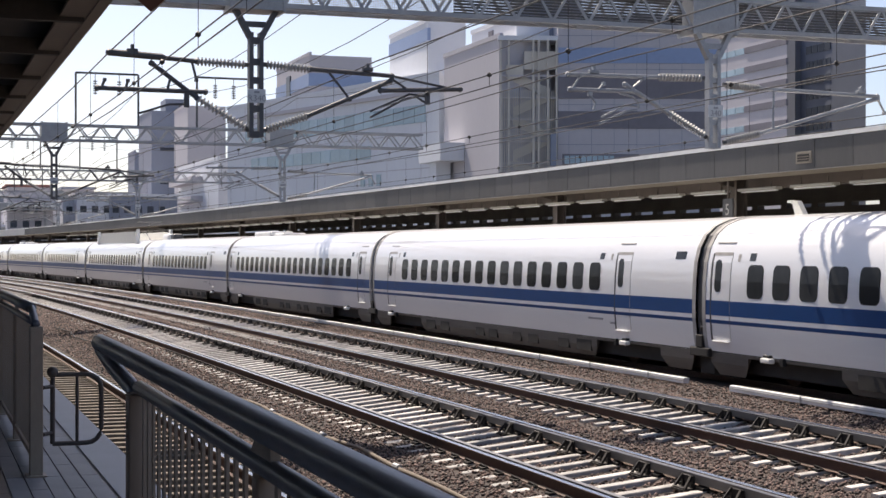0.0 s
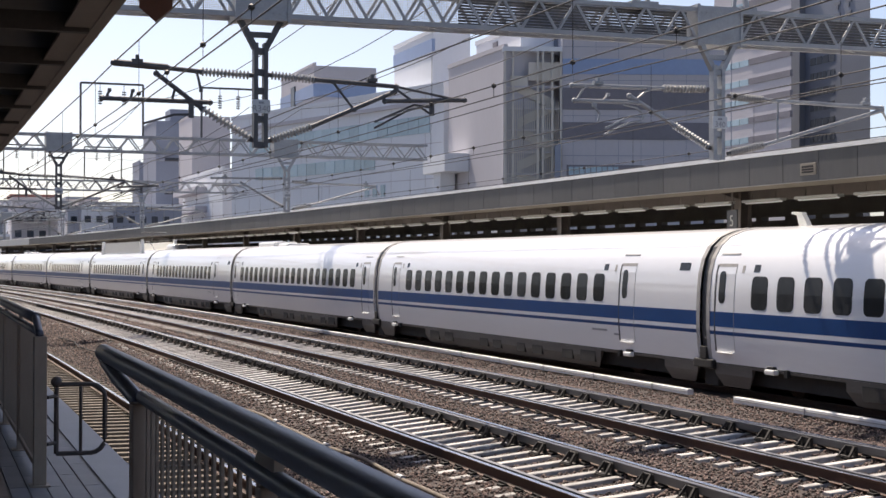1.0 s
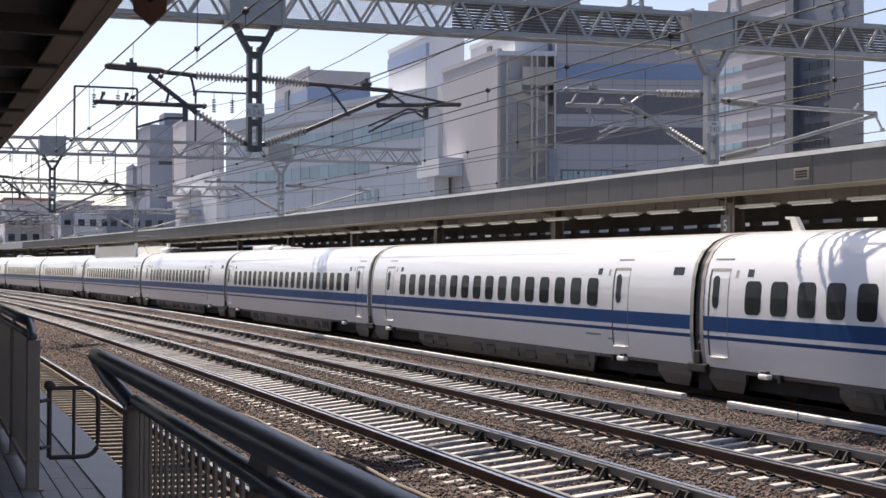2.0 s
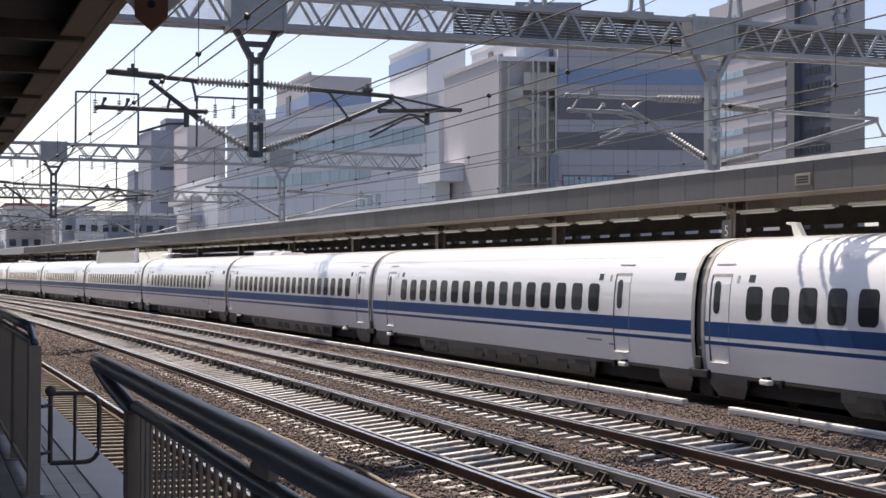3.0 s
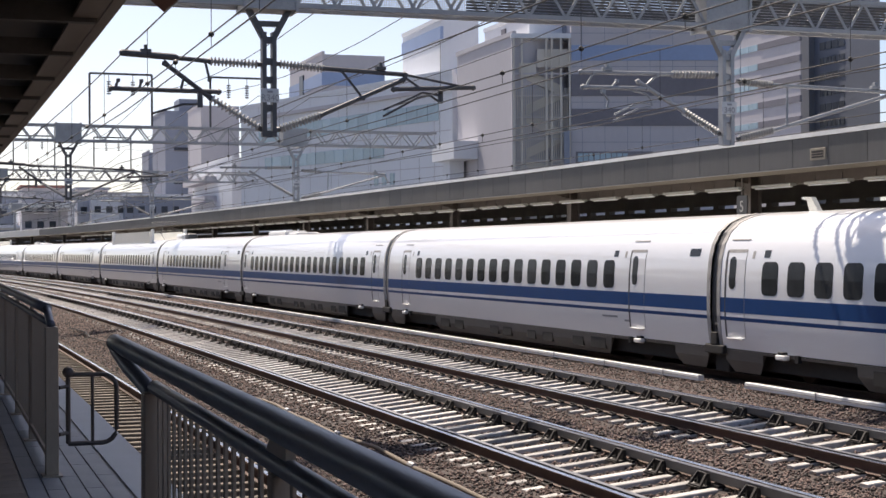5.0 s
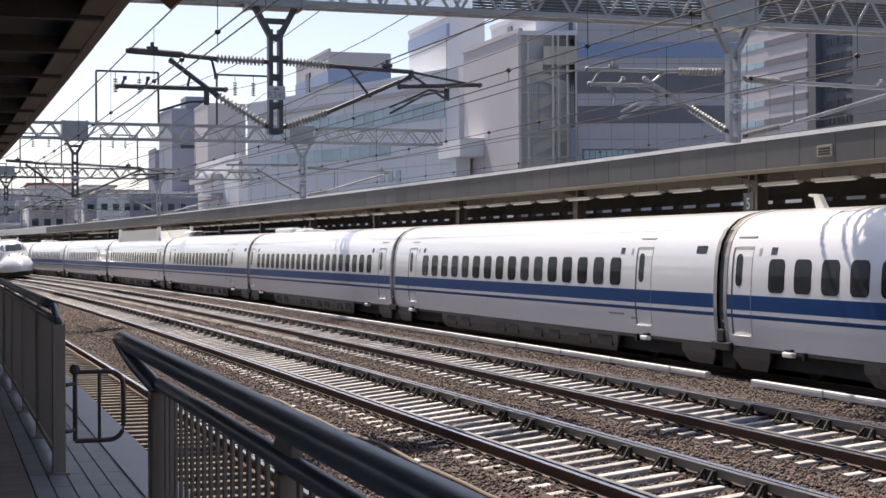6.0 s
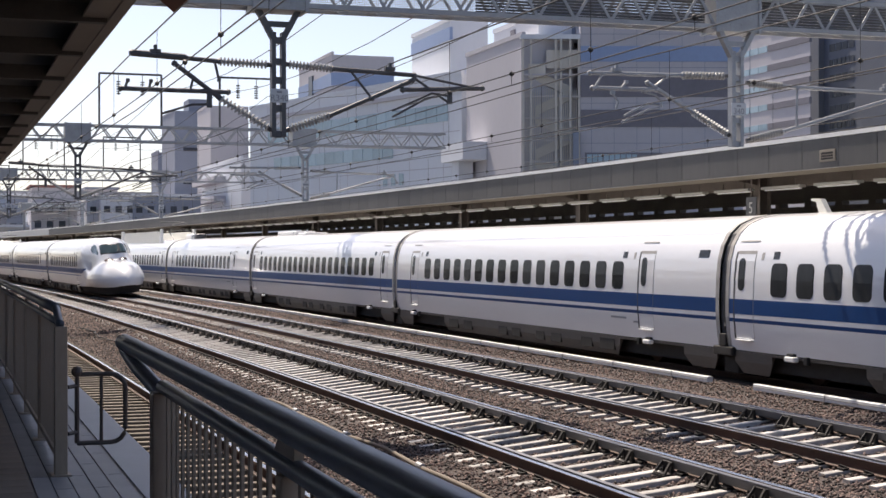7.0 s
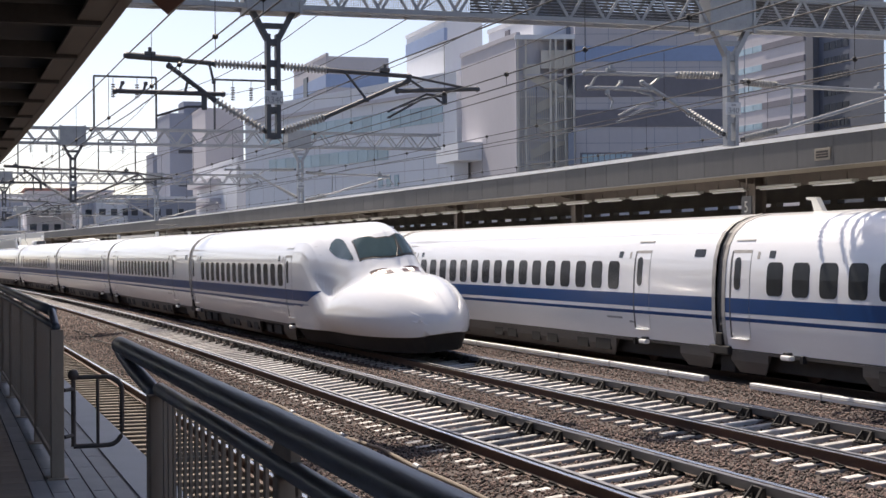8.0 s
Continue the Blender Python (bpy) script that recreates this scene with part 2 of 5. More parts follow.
# the ballast bed: its height across the line
BED_U = [1.45, 4.6, 5.6, 6.85, 7.75, 7.85, 8.85, 8.95, 9.75, 10.5, 11.1, 11.97, 12.07, 13.07, 13.17, 13.95, 15.2, 15.95, 16.4, 20.2]
BED_Z = [-0.34, -0.34, -0.42, -0.285, -0.193, -0.228, -0.127, -0.071, 0.01, -0.22, -0.285, -0.195, -0.230, -0.126, -0.071, 0.01, -0.2, -0.12, -0.12, -0.16]


def build_ground():
    bm = bmesh.new()
    r = bmesh.ops.create_grid(bm, x_segments=60, y_segments=60, size=2400)
    for v in r["verts"]:
        v.co.z = -0.62
    tagged(link("ground", bm, M_ASPHALT), "grey paved city ground round the railway", kind="structure")
    outline = [(BED_U[0], -0.6)] + list(zip(BED_U, BED_Z)) + [(BED_U[-1], -0.6)]
    tagged(link("ballast_bed", swept(outline, -30, 840, 5), M_BALLAST), "brown-grey stone ballast bed under the tracks", "ballast", kind="structure")


def ballast_height(u):
    return np.interp(u, BED_U, BED_Z)


def build_stones():
    """Loose ballast stones, one joined heap."""
    rng = np.random.default_rng(4)
    n = 200000
    s = 12 + (rng.random(n) ** 2.0) * 95
    u = 4.1 + rng.random(n) * 12.6
    # sleeper tops stay mostly clear
    keep = np.ones(n, bool)
    for c in (8.34, 12.56):
        inside = np.abs(u - c) < 1.25
        ph = np.mod(s + 0.13, 0.6)
        keep &= ~(inside & (ph < 0.22) & (rng.random(n) < 0.9))
    s, u = s[keep], u[keep]
    n = len(s)
    size = 0.013 + 0.024 * rng.random(n) ** 1.6 + np.clip((s - 30) / 60, 0, 1) * 0.024
    base = np.array([(1, 0, -.2), (-.1, 1, .1), (-1, -.2, -.1), (.1, -1, 0), (.15, .1, .75), (-.1, 0, -.8)], float)
    faces = np.array([(0, 1, 4), (1, 2, 4), (2, 3, 4), (3, 0, 4), (1, 0, 5), (2, 1, 5), (3, 2, 5), (0, 3, 5)])
    a = rng.random(n) * 6.283
    ca, sa = np.cos(a), np.sin(a)
    jit = base[None] * (0.7 + 0.6 * rng.random((n, 6, 3))) * size[:, None, None]
    vx = jit[..., 0] * ca[:, None] - jit[..., 1] * sa[:, None]
    vy = jit[..., 0] * sa[:, None] + jit[..., 1] * ca[:, None]
    cx = u - 23.65e-5 * s * s - 2.12e-8 * s ** 3
    cz = ballast_height(u) + size * 0.35 + rng.random(n) * 0.012
    v = np.stack([vx + cx[:, None], vy + s[:, None], jit[..., 2] + cz[:, None]], -1).reshape(-1, 3)
    f = (faces[None] + 6 * np.arange(n)[:, None, None]).reshape(-1)
    me = bpy.data.meshes.new("ballast_stones")
    me.vertices.add(len(v))
    me.vertices.foreach_set("co", v.ravel())
    me.loops.add(len(f))
    me.loops.foreach_set("vertex_index", f.astype(np.int32))
    me.polygons.add(len(f) // 3)
    me.polygons.foreach_set("loop_start", np.arange(0, len(f), 3, dtype=np.int32))
    me.update(calc_edges=True)
    me.materials.append(M_STONE)
    tagged(new("ballast_stones", me), "loose angular brown and grey ballast stones", "ballast", kind="stuff")


RAIL = [(-0.065, -0.174), (0.065, -0.174), (0.065, -0.160), (0.010, -0.145), (0.010, -0.045), (0.034, -0.036), (0.034, -0.004), (-0.034, -0.004), (-0.034, -0.036), (-0.010, -0.045), (-0.010, -0.145), (-0.065, -0.160)]


def build_track(key, label, first, last):
    c, z = TRACKS[key]
    t = thing("track", label, "railway track", group="station tracks")
    for side in (-1, 1):
        r0 = side * 0.752
        rail = part("rail", swept([tilted(key, r0 + p, q) for p, q in RAIL], -25, 840, 4), M_RAIL, t, "rusty steel rail with a polished running surface")
        part("running_surface", swept([tilted(key, r0 + p, q) for p, q in rect(-0.031, 0.031, -0.004, 0.0)], -25, 840, 4), M_RAILTOP, rail)
        if key in ("b", "c"):
            # an angle: the flange towards the rail, the upright face towards the middle
            g = side * 0.625
            angle = [(g + side * 0.055, 0.004), (g - side * 0.012, 0.004), (g - side * 0.012, -0.105), (g, -0.105), (g, -0.010), (g + side * 0.055, -0.010)]
            part("guard_rail", swept([tilted(key, p, q) for p, q in angle], -25, 400, 4), M_GUARD, t, "grey steel derailment guard beside the rail")
    if key in ("b", "c"):
        brk = None
        for i in range(75):
            m = along(c, first + 0.3 + 1.2 * i, z, -CANT[key])
            for side in (-1, 1):
                ms = m @ pose(side * 0.59, 0, 0, 0, 0, 0 if side > 0 else 180)
                if brk is None:
                    bm = boxed(-0.16, 0.08, -0.16, 0.16, -0.185, -0.165)
                    for y in (-0.11, 0.11):
                        bar(bm, (0.0, y, -0.02), (-0.13, y * 1.25, -0.17), 0.035, 0.03)
                        bar(bm, (0.0, y, -0.09), (-0.02, y, -0.17), 0.035, 0.03)
                    bar(bm, (-0.13, -0.14, -0.165), (-0.13, 0.14, -0.165), 0.035)
                    box(bm, -0.015, 0.02, -0.15, 0.15, -0.17, -0.02)
                    brk = part("guard_bracket", bm, M_CLIP, t)
                    brk.matrix_basis = ms
                else:
                    twin(brk, t, ms)
    proto, clip = None, None
    n = 0
    s = first
    rest = bmesh.new()
    while s < last:
        m = along(c, s, z, -CANT[key]) @ Matrix.Translation((0, 0, -0.178))
        if n < 120:
            if proto is None:
                bm = bmesh.new()
                prism(bm, [(-0.11, -0.2), (0.11, -0.2), (0.085, -0.01), (0.075, 0.0), (-0.075, 0.0), (-0.085, -0.01)], -1.2, 1.2, "x")
                # the outline runs along y and z
                proto = part("sleeper", bm, M_SLEEPER_BROWN if key == "near" else M_SLEEPER, t)
                proto.matrix_basis = m
            else:
                twin(proto, t, m)
            if n < 60 and key in ("b", "c"):
                if clip is None:
                    bm = bmesh.new()
                    for k in (-1, 1):
                        x = k * 0.115
                        box(bm, x - 0.05, x + 0.05, -0.075, 0.075, 0.0, 0.035)
                        bar(bm, (x - k * 0.03, -0.05, 0.03), (x + k * 0.03, 0.04, 0.07), 0.03)
                    box(bm, -0.12, 0.12, -0.07, 0.07, 0.0, 0.006)
                    clip = part("rail_fastening", bm, M_CLIP, t)
                    clip.matrix_basis = m @ Matrix.Translation((-0.752, 0, 0))
                else:
                    twin(clip, t, m @ Matrix.Translation((-0.752, 0, 0)))
                twin(clip, t, m @ Matrix.Translation((0.752, 0, 0)))
        else:
            box(rest, -1.2, 1.2, -0.11, 0.11, -0.2, 0.0, m=m)
        n += 1
        s += 0.6
    part("distant_sleeper", rest, M_SLEEPER, t, kind="stuff")


# ---- trains ----
SIDE = [(1.60, 0.62), (1.655, 0.95), (1.69, 1.35), (1.69, 1.80), (1.675, 2.20), (1.635, 2.60), (1.55, 2.93), (1.40, 3.20), (1.16, 3.41), (0.82, 3.55), (0.42, 3.63), (0.0, 3.65)]
SZ = [p[1] for p in SIDE]
SX = [p[0] for p in SIDE]


def skin(z, out=0.0):
    return float(np.interp(z, SZ[:8], SX[:8])) + out


def hull(bm, y0, y1, profile=None, scale=1.0):
    pr = profile or SIDE
    ring = [(-x * scale, z) for x, z in pr] + [(x * scale, z) for x, z in pr[-2::-1]]
    return prism(bm, ring, y0, y1)


def patch(bm, side, y0, y1, z0, z1, out=0.004, r=0.0, depth=0.02):
    """A plate that follows the skin of the side, with rounded corners if r."""
    zs = {z0, z1} | {z for z in SZ if z0 < z < z1}
    if r:
        for k in range(1, 5):
            d = r * (1 - math.cos(radians(22.5 * k)))
            zs |= {z0 + d, z1 - d}
    zs = sorted(zs)

    def inset(z):
        q = max(z0 + r - z, z - z1 + r, 0.0)
        return r - math.sqrt(max(r * r - q * q, 0.0)) if r else 0.0

    lo = [bm.verts.new((side * skin(z, out), y0 + inset(z), z)) for z in zs]
    hi = [bm.verts.new((side * skin(z, out), y1 - inset(z), z)) for z in zs]
    lo2 = [bm.verts.new((side * skin(z, out - depth), y0 + inset(z), z)) for z in zs]
    hi2 = [bm.verts.new((side * skin(z, out - depth), y1 - inset(z), z)) for z in zs]
    for i in range(len(zs) - 1):
        bm.faces.new((lo[i], hi[i], hi[i + 1], lo[i + 1]))
        bm.faces.new((lo[i], lo[i + 1], lo2[i + 1], lo2[i]))
        bm.faces.new((hi[i], hi[i + 1], hi2[i + 1], hi2[i]))
    bm.faces.new((lo[0], hi[0], hi2[0], lo2[0]))
    bm.faces.new((lo[-1], hi[-1], hi2[-1], lo2[-1]))
    bmesh.ops.recalc_face_normals(bm, faces=bm.faces)
    return bm


def side_parts(car, y0, y1, wins, doors, lamp=0.1):
    """Stripes, windows, doors and small marks on both sides. wins: list of window middles; doors: list of door middles."""
    for side in (-1, 1):
        part("wide_stripe", patch(bmesh.new(), side, y0, y1, 1.44, 1.765), M_BLUE, car, "wide dark blue stripe")
        part("thin_stripe", patch(bmesh.new(), side, y0, y1, 1.265, 1.345), M_BLUE, car, "thin dark blue stripe")
        part("sill_line", patch(bmesh.new(), side, y0, y1, 0.622, 0.645), M_SEAL, car)
        first = None
        for y in wins:
            if first is None:
                first = part("window", patch(bmesh.new(), side, y - 0.31, y + 0.31, 1.86, 2.54, 0.008, 0.13), M_TGLASS, car, "dark tinted window with rounded corners")
                seal = None if side > 0 else part("window_seal", patch(bmesh.new(), side, y - 0.325, y + 0.325, 1.845, 2.555, 0.004, 0.14), M_SEAL, first)
                y_first = y
            else:
                o = twin(first, car, Matrix.Translation((0, y - y_first, 0)))
                if seal:
                    twin(seal, o, Matrix())
        for d, way in doors:
            door = part("door", patch(bmesh.new(), side, d - 0.41, d + 0.41, 0.90, 2.80, 0.003, 0.06), M_WHITE, car, "white sliding door")
            part("door_gap", patch(bmesh.new(), side, d + 0.375, d + 0.445, 0.90, 2.80, 0.006), M_DGAP, door)
            part("door_gap", patch(bmesh.new(), side, d - 0.425, d - 0.415, 0.90, 2.78, 0.006), M_RUBBER, door)
            part("door_head", patch(bmesh.new(), side, d - 0.42, d + 0.385, 2.75, 2.82, 0.006), M_RUBBER, door)
            part("door_rain_strip", patch(bmesh.new(), side, d - 0.40, d + 0.40, 3.02, 3.045, 0.02), M_RUBBER, door)
            part("door_stripe", patch(bmesh.new(), side, d - 0.40, d + 0.40, 1.44, 1.765, 0.007), M_BLUE, door)
            part("door_thin_stripe", patch(bmesh.new(), side, d - 0.40, d + 0.40, 1.265, 1.345, 0.007), M_BLUE, door)
            part("door_window", patch(bmesh.new(), side, d - 0.02, d + 0.26, 1.95, 2.66, 0.008, 0.12), M_TGLASS, door, "narrow dark door window")
            part("door_step", boxed(side * 1.64, side * 1.71, d - 0.34, d + 0.34, 0.86, 0.885, 0.006), M_STEP, door)
            part("lamp_bracket", boxed(side * 1.55, side * 1.70, d + way * (lamp - 0.02) - 0.12, d + way * (lamp - 0.02) + 0.12, 0.64, 0.70, 0.01), M_SEAL, car)
            part("jacking_hook", boxed(side * 1.58, side * 1.68, d + way * (lamp + 0.55) - 0.06, d + way * (lamp + 0.55) + 0.06, 0.50, 0.66, 0.01), M_SEAL, car)
            part("door_lamp", patch(bmesh.new(), side, d + way * 0.72 - 0.05, d + way * 0.72 + 0.05, 2.62, 2.78, 0.006), M_RUBBER, car)
            part("destination_display", patch(bmesh.new(), side, d + way * 1.28 - 0.12, d + way * 1.28 + 0.12, 2.64, 2.80, 0.006), M_TGLASS, car)
            part("step_lamp", boxed(side * 1.60, side * 1.74, d + way * lamp - 0.19, d + way * lamp + 0.19, 0.53, 0.64, 0.03), M_STEP, car, "white enamelled bogie inspection lamp cover")


def skirts(car, y0, y1):
    """Grey skirts with bogie openings, and the dark gear behind them."""
    part("underfloor", boxed(-1.35, 1.35, y0 + 0.3, y1 - 0.3, 0.22, 0.7), M_UNDER, car)
    b0, b1 = y0 + 3.6, y1 - 3.6
    for side in (-1, 1):
        x0, x1 = side * 1.50, side * 1.585
        pr = [(x0, 0.16), (side * 1.52, 0.14), (side * 1.60, 0.40), (side * 1.605, 0.618), (x0, 0.618)]
        for a, b in ((b0 + 1.75, b1 - 1.75), (y0 + 0.25, b0 - 1.75), (b1 + 1.75, y1 - 0.25)):
            bm = prism(bmesh.new(), pr, a, b)
            for v in bm.verts:
                if v.co.z < 0.3:
                    v.co.y += 0.25 * (1 if v.co.y < (a + b) / 2 else -1)
            part("skirt", bm, M_SKIRT, car, "dirty grey-brown skirt panel")
        part("bogie_cover", prism(bmesh.new(), [(x0, 0.57), (side * 1.60, 0.57), (side * 1.605, 0.618), (x0, 0.618)], y0 + 0.25, y1 - 0.25), M_SKIRT, car)
        for k, w in ((-6.2, 0.9), (-4.9, 0.7), (-2.8, 0.7), (-1.6, 0.6), (0.3, 0.7), (1.4, 0.7), (4.6, 0.8), (6.0, 0.9)):
            bm = bmesh.new()
            box(bm, side * 1.54, side * 1.612, (y0 + y1) / 2 + k - w / 2, (y0 + y1) / 2 + k + w / 2, 0.26, 0.50 if w < 0.75 else 0.54)
            part("skirt_vent", bm, M_UNDER, car)
    for b in (b0, b1):
        for a in (-1.25, 1.25):
            bm = bmesh.new()
            for side in (-1, 1):
                r = bmesh.ops.create_cone(bm, cap_ends=True, segments=24, radius1=0.43, radius2=0.43, depth=0.13)
                bmesh.ops.transform(bm, matrix=pose(side * 0.752, b + a, 0.43, 0, 90, 0), verts=r["verts"])
            bar(bm, (-0.8, b + a, 0.43), (0.8, b + a, 0.43), 0.16, n=10)
            part("wheelset", bm, M_RAIL, car, "steel wheelset")
        for side in (-1, 1):
            bm = boxed(side * 0.95, side * 1.12, b - 1.6, b + 1.6, 0.42, 0.62, 0.04)
            for a in (-1.25, 1.25):
                box(bm, side * 0.93, side * 1.2, b + a - 0.24, b + a + 0.24, 0.28, 0.66, 0.04)
            part("bogie_frame", bm, M_UNDER, car)


def gangway(car, y, out):
    """The ribbed bellows and coupler gear at a car's end."""
    bm = bmesh.new()
    hull(bm, y - 0.16 * (out < 0), y + 0.16 * (out > 0), scale=0.972)
    part("gangway_bellows", bm, M_DGAP, car, "dark rubber gangway bellows")
    bm = bmesh.new()
    hull(bm, y - 0.15 * (out > 0), y + 0.15 * (out < 0), [(x + 0.010 if x else 0, z + 0.010) for x, z in SIDE])
    part("end_rim", bm, M_RUBBER, car)
    for side in (-1, 1):
        e = y + out * 0.17
        part("coupler_box", boxed(side * 1.35, side * 1.70, e - 0.42, e + 0.42, 0.50, 0.70, 0.03), M_UNDER, car)
        part("jumper_socket", boxed(side * 1.52, side * 1.70, e - 0.13, e + 0.13, 0.70, 0.98, 0.02), M_UNDER, car)
        part("jumper_cable", tube(bmesh.new(), [(side * 1.60, e - 0.10, 0.95), (side * 1.66, e - 0.10, 1.15), (side * 1.62, e - 0.02, 1.32)], 0.035, 8), M_SEAL, car)
        part("end_shield", boxed(side * 1.20, side * 1.48, e - 0.30, e + 0.30, 0.10, 0.52, 0.03), M_UNDER, car)


def roof_gear(car, kind):
    if kind == "pantograph":
        for side in (-1, 1):
            sh = part("pantograph_shield", prism(bmesh.new(), [(-7.6, 3.45), (-6.9, 4.22), (7.4, 4.22), (8.4, 3.45)], side * 1.20, side * 1.12, "x"), M_CREAM, car, "cream pantograph noise shield")
            for a, b in ((-8.3, -7.4), (8.2, 9.3)):
                part("shield_post", prism(bmesh.new(), [(a, 3.4), (a + 0.15, 4.38), (b - 0.35, 4.38), (b, 3.4)], side * 1.24, side * 1.08, "x"), M_STEP, sh)
        bm = bmesh.new()
        bar(bm, (0, -6.5, 3.65), (0, -5.0, 4.15), 0.06, n=8)
        bar(bm, (0, -5.0, 4.15), (0, -6.2, 4.85), 0.05, n=8)
        bar(bm, (-0.9, -6.2, 4.9), (0.9, -6.2, 4.9), 0.07, n=8)
        part("pantograph", bm, M_DARKST, car, "raised single-arm pantograph")
    if kind == "aerial":
        bm = prism(bmesh.new(), [(-0.42, 3.6), (-0.12, 3.95), (0.26, 3.97), (0.27, 3.92), (0.07, 3.89), (-0.06, 3.6)], -0.06, 0.06, "x")
        bmesh.ops.translate(bm, verts=bm.verts, vec=(0, 11.2, 0))
        part("roof_aerial", bm, M_CREAM, car, "white hooked roof aerial")
    if kind == "cable_head":
        bm = boxed(-0.5, 0.5, 9.9, 11.9, 3.5, 3.98, 0.16)
        part("cable_cover", bm, M_STEP, car)
        bm = boxed(-0.35, 0.35, 8.8, 9.7, 3.5, 3.98, 0.14)
        part("cable_head", bm, M_DARKST, car)
    if kind == "aircon":
        for a, b, z in ((5.2, 6.8, 3.73), (7.6, 11.0, 3.83)):
            part("roof_fairing", boxed(-0.6, 0.6, a, b, 3.5, z, 0.09), M_STEP, car)


def middle_car(kind, label, group, gear=""):
    """A 25 m car, its middle at rail level. kind 'short' has 16 windows, 'long' has 20."""
    car = thing("train_car", label, "train car", group=group)
    y0, y1 = -12.34, 12.34
    body = part("body", hull(bmesh.new(), y0, y1), M_WHITE, car, "glossy white car body")
    for p in body.data.polygons:
        p.use_smooth = True
    body.data.set_sharp_from_angle(angle=radians(40))
    if kind == "short":
        wins = [-7.0 + 1.04 * i for i in range(16)]
        doors = [(-8.62, 1), (10.1, -1)]
        for side in (-1, 1):
            part("small_window", patch(bmesh.new(), side, -11.75, -11.25, 2.66, 2.84, 0.006, 0.03), M_TGLASS, car)
            part("car_number", patch(bmesh.new(), side, -7.5, -6.6, 1.10, 1.15, 0.004), M_INK, car)
            part("name_mark", patch(bmesh.new(), side, -8.2, -7.9, 1.02, 1.07, 0.004), M_INK, car)
    else:
        wins = [-9.4 + 1.026 * i for i in range(20)]
        doors = [(-11.1, 1), (11.55, -1)]
    side_parts(car, y0, y1, wins, doors, -0.1 if kind == "short" else 1.95)
    skirts(car, y0, y1)
    gangway(car, y0, -1)
    gangway(car, y1, 1)
    roof_gear(car, gear)
    return car


A_FIRST = 31.16
TRAIN_LABEL = "white express train car with blue stripes standing at the platform"


def parked_train():
    c, z = TRACKS["a"]
    g = "parked express train"
    order = ["aerial_long", "short", "long", "short_cable", "long_panto", "short", "long", "short", "long_panto", "short", "long"]
    made = {}
    for i, what in enumerate(order):
        s = A_FIRST + 25 * i - 12.5
        kind = "short" if "short" in what else "long"
        gear = {"aerial": "aerial", "cable": "cable_head", "panto": "pantograph"}.get(what.replace("short", "").replace("long", "").strip("_"), "")
        if what == "long":
            gear = "aircon"
        m = along(c, s, z)
        if what in made:
            copy_thing(made[what], m)
        else:
            made[what] = middle_car(kind, TRAIN_LABEL, g, gear)
            made[what].matrix_basis = m


def smooth_max(a, b, k):
    h = max(k - abs(a - b), 0.0) / k
    return max(a, b) + h * h * k * 0.25


def curve(t, ts, vs):
    """A smooth curve through the given values, with no overshoot."""
    t = min(max(t, ts[0]), ts[-1])
    d = [(b - a) / (q - p) for p, q, a, b in zip(ts, ts[1:], vs, vs[1:])]
    k = [d[0]] + [2 * a * b / (a + b) if a * b > 0 else 0.0 for a, b in zip(d, d[1:])] + [d[-1]]
    i = min(max(j for j in range(len(ts)) if ts[j] <= t), len(ts) - 2)
    h = ts[i + 1] - ts[i]
    f = (t - ts[i]) / h
    return (1 + 2 * f) * (1 - f) ** 2 * vs[i] + f * (1 - f) ** 2 * h * k[i] + f * f * (3 - 2 * f) * vs[i + 1] + f * f * (f - 1) * h * k[i + 1]


@functools.lru_cache(maxsize=None)
def nose_section(t):
    """The cross-section t metres behind the tip: list of (x, z) from the left foot over the top."""
    q = 1 - min(t / 4.6, 1.0)
    w = 0.02 + 1.67 * (1 - q ** 2) ** (1 / 1.8)
    hb = curve(t, [0, 0.05, 0.15, 0.3, 0.6, 1.0, 1.5, 2.0, 2.6, 3.4, 4.2, 5.2, 6.6, 9.0], [0.96, 1.08, 1.20, 1.34, 1.55, 1.76, 1.94, 2.04, 2.10, 2.11, 2.06, 1.90, 1.55, 1.2])
    hc = curve(t, [1.2, 2.6, 3.2, 3.7, 4.0, 4.35, 4.9, 5.2, 5.7, 6.4, 7.5], [0.2, 1.6, 2.02, 2.14, 2.28, 2.62, 3.12, 3.36, 3.54, 3.64, 3.65])
    wc = curve(t, [2.4, 3.2, 4.0, 4.9, 5.9, 7.0, 8.2, 9.5], [0.60, 0.98, 1.12, 1.20, 1.32, 1.50, 1.64, 1.69])
    foot = 0.60 + 0.14 * (1 - (1 - max(0.0, 1 - t / 0.8) ** 2) ** 0.5)
    ex = curve(t, [0, 2, 4, 6.5], [2.0, 2.8, 4.6, 8.0])
    full = min(1.0, max(0.0, (t - 5.8) / 2.7))
    full = full * full * (3 - 2 * full)
    pts = []
    n = 220
    for i in range(n + 1):
        a = math.pi * i / n
        x = -math.cos(a) * w
        r = min(1.0, abs(x) / w)
        zb = foot + (hb - foot) * (1 - r ** ex) ** 0.55
        rc = abs(x) / wc
        zc = 1.1 + (hc - 1.1) * (1 - rc ** 2.6) ** 0.5 if rc < 1 else 0.0
        z = smooth_max(zb, zc, 0.30)
        if full > 0:
            f = float(np.interp(abs(x), SX[::-1][:-3] + [1.69], SZ[::-1][:-3] + [1.2])) if r < 0.999 else foot
            z = z * (1 - full) + f * full
        # the flanks draw in towards the foot
        tuck = 1 - 0.13 * (1 - full) * (max(0.0, 1.15 - z) / 0.55) ** 1.6
        pts.append((x * tuck, z))
    return pts


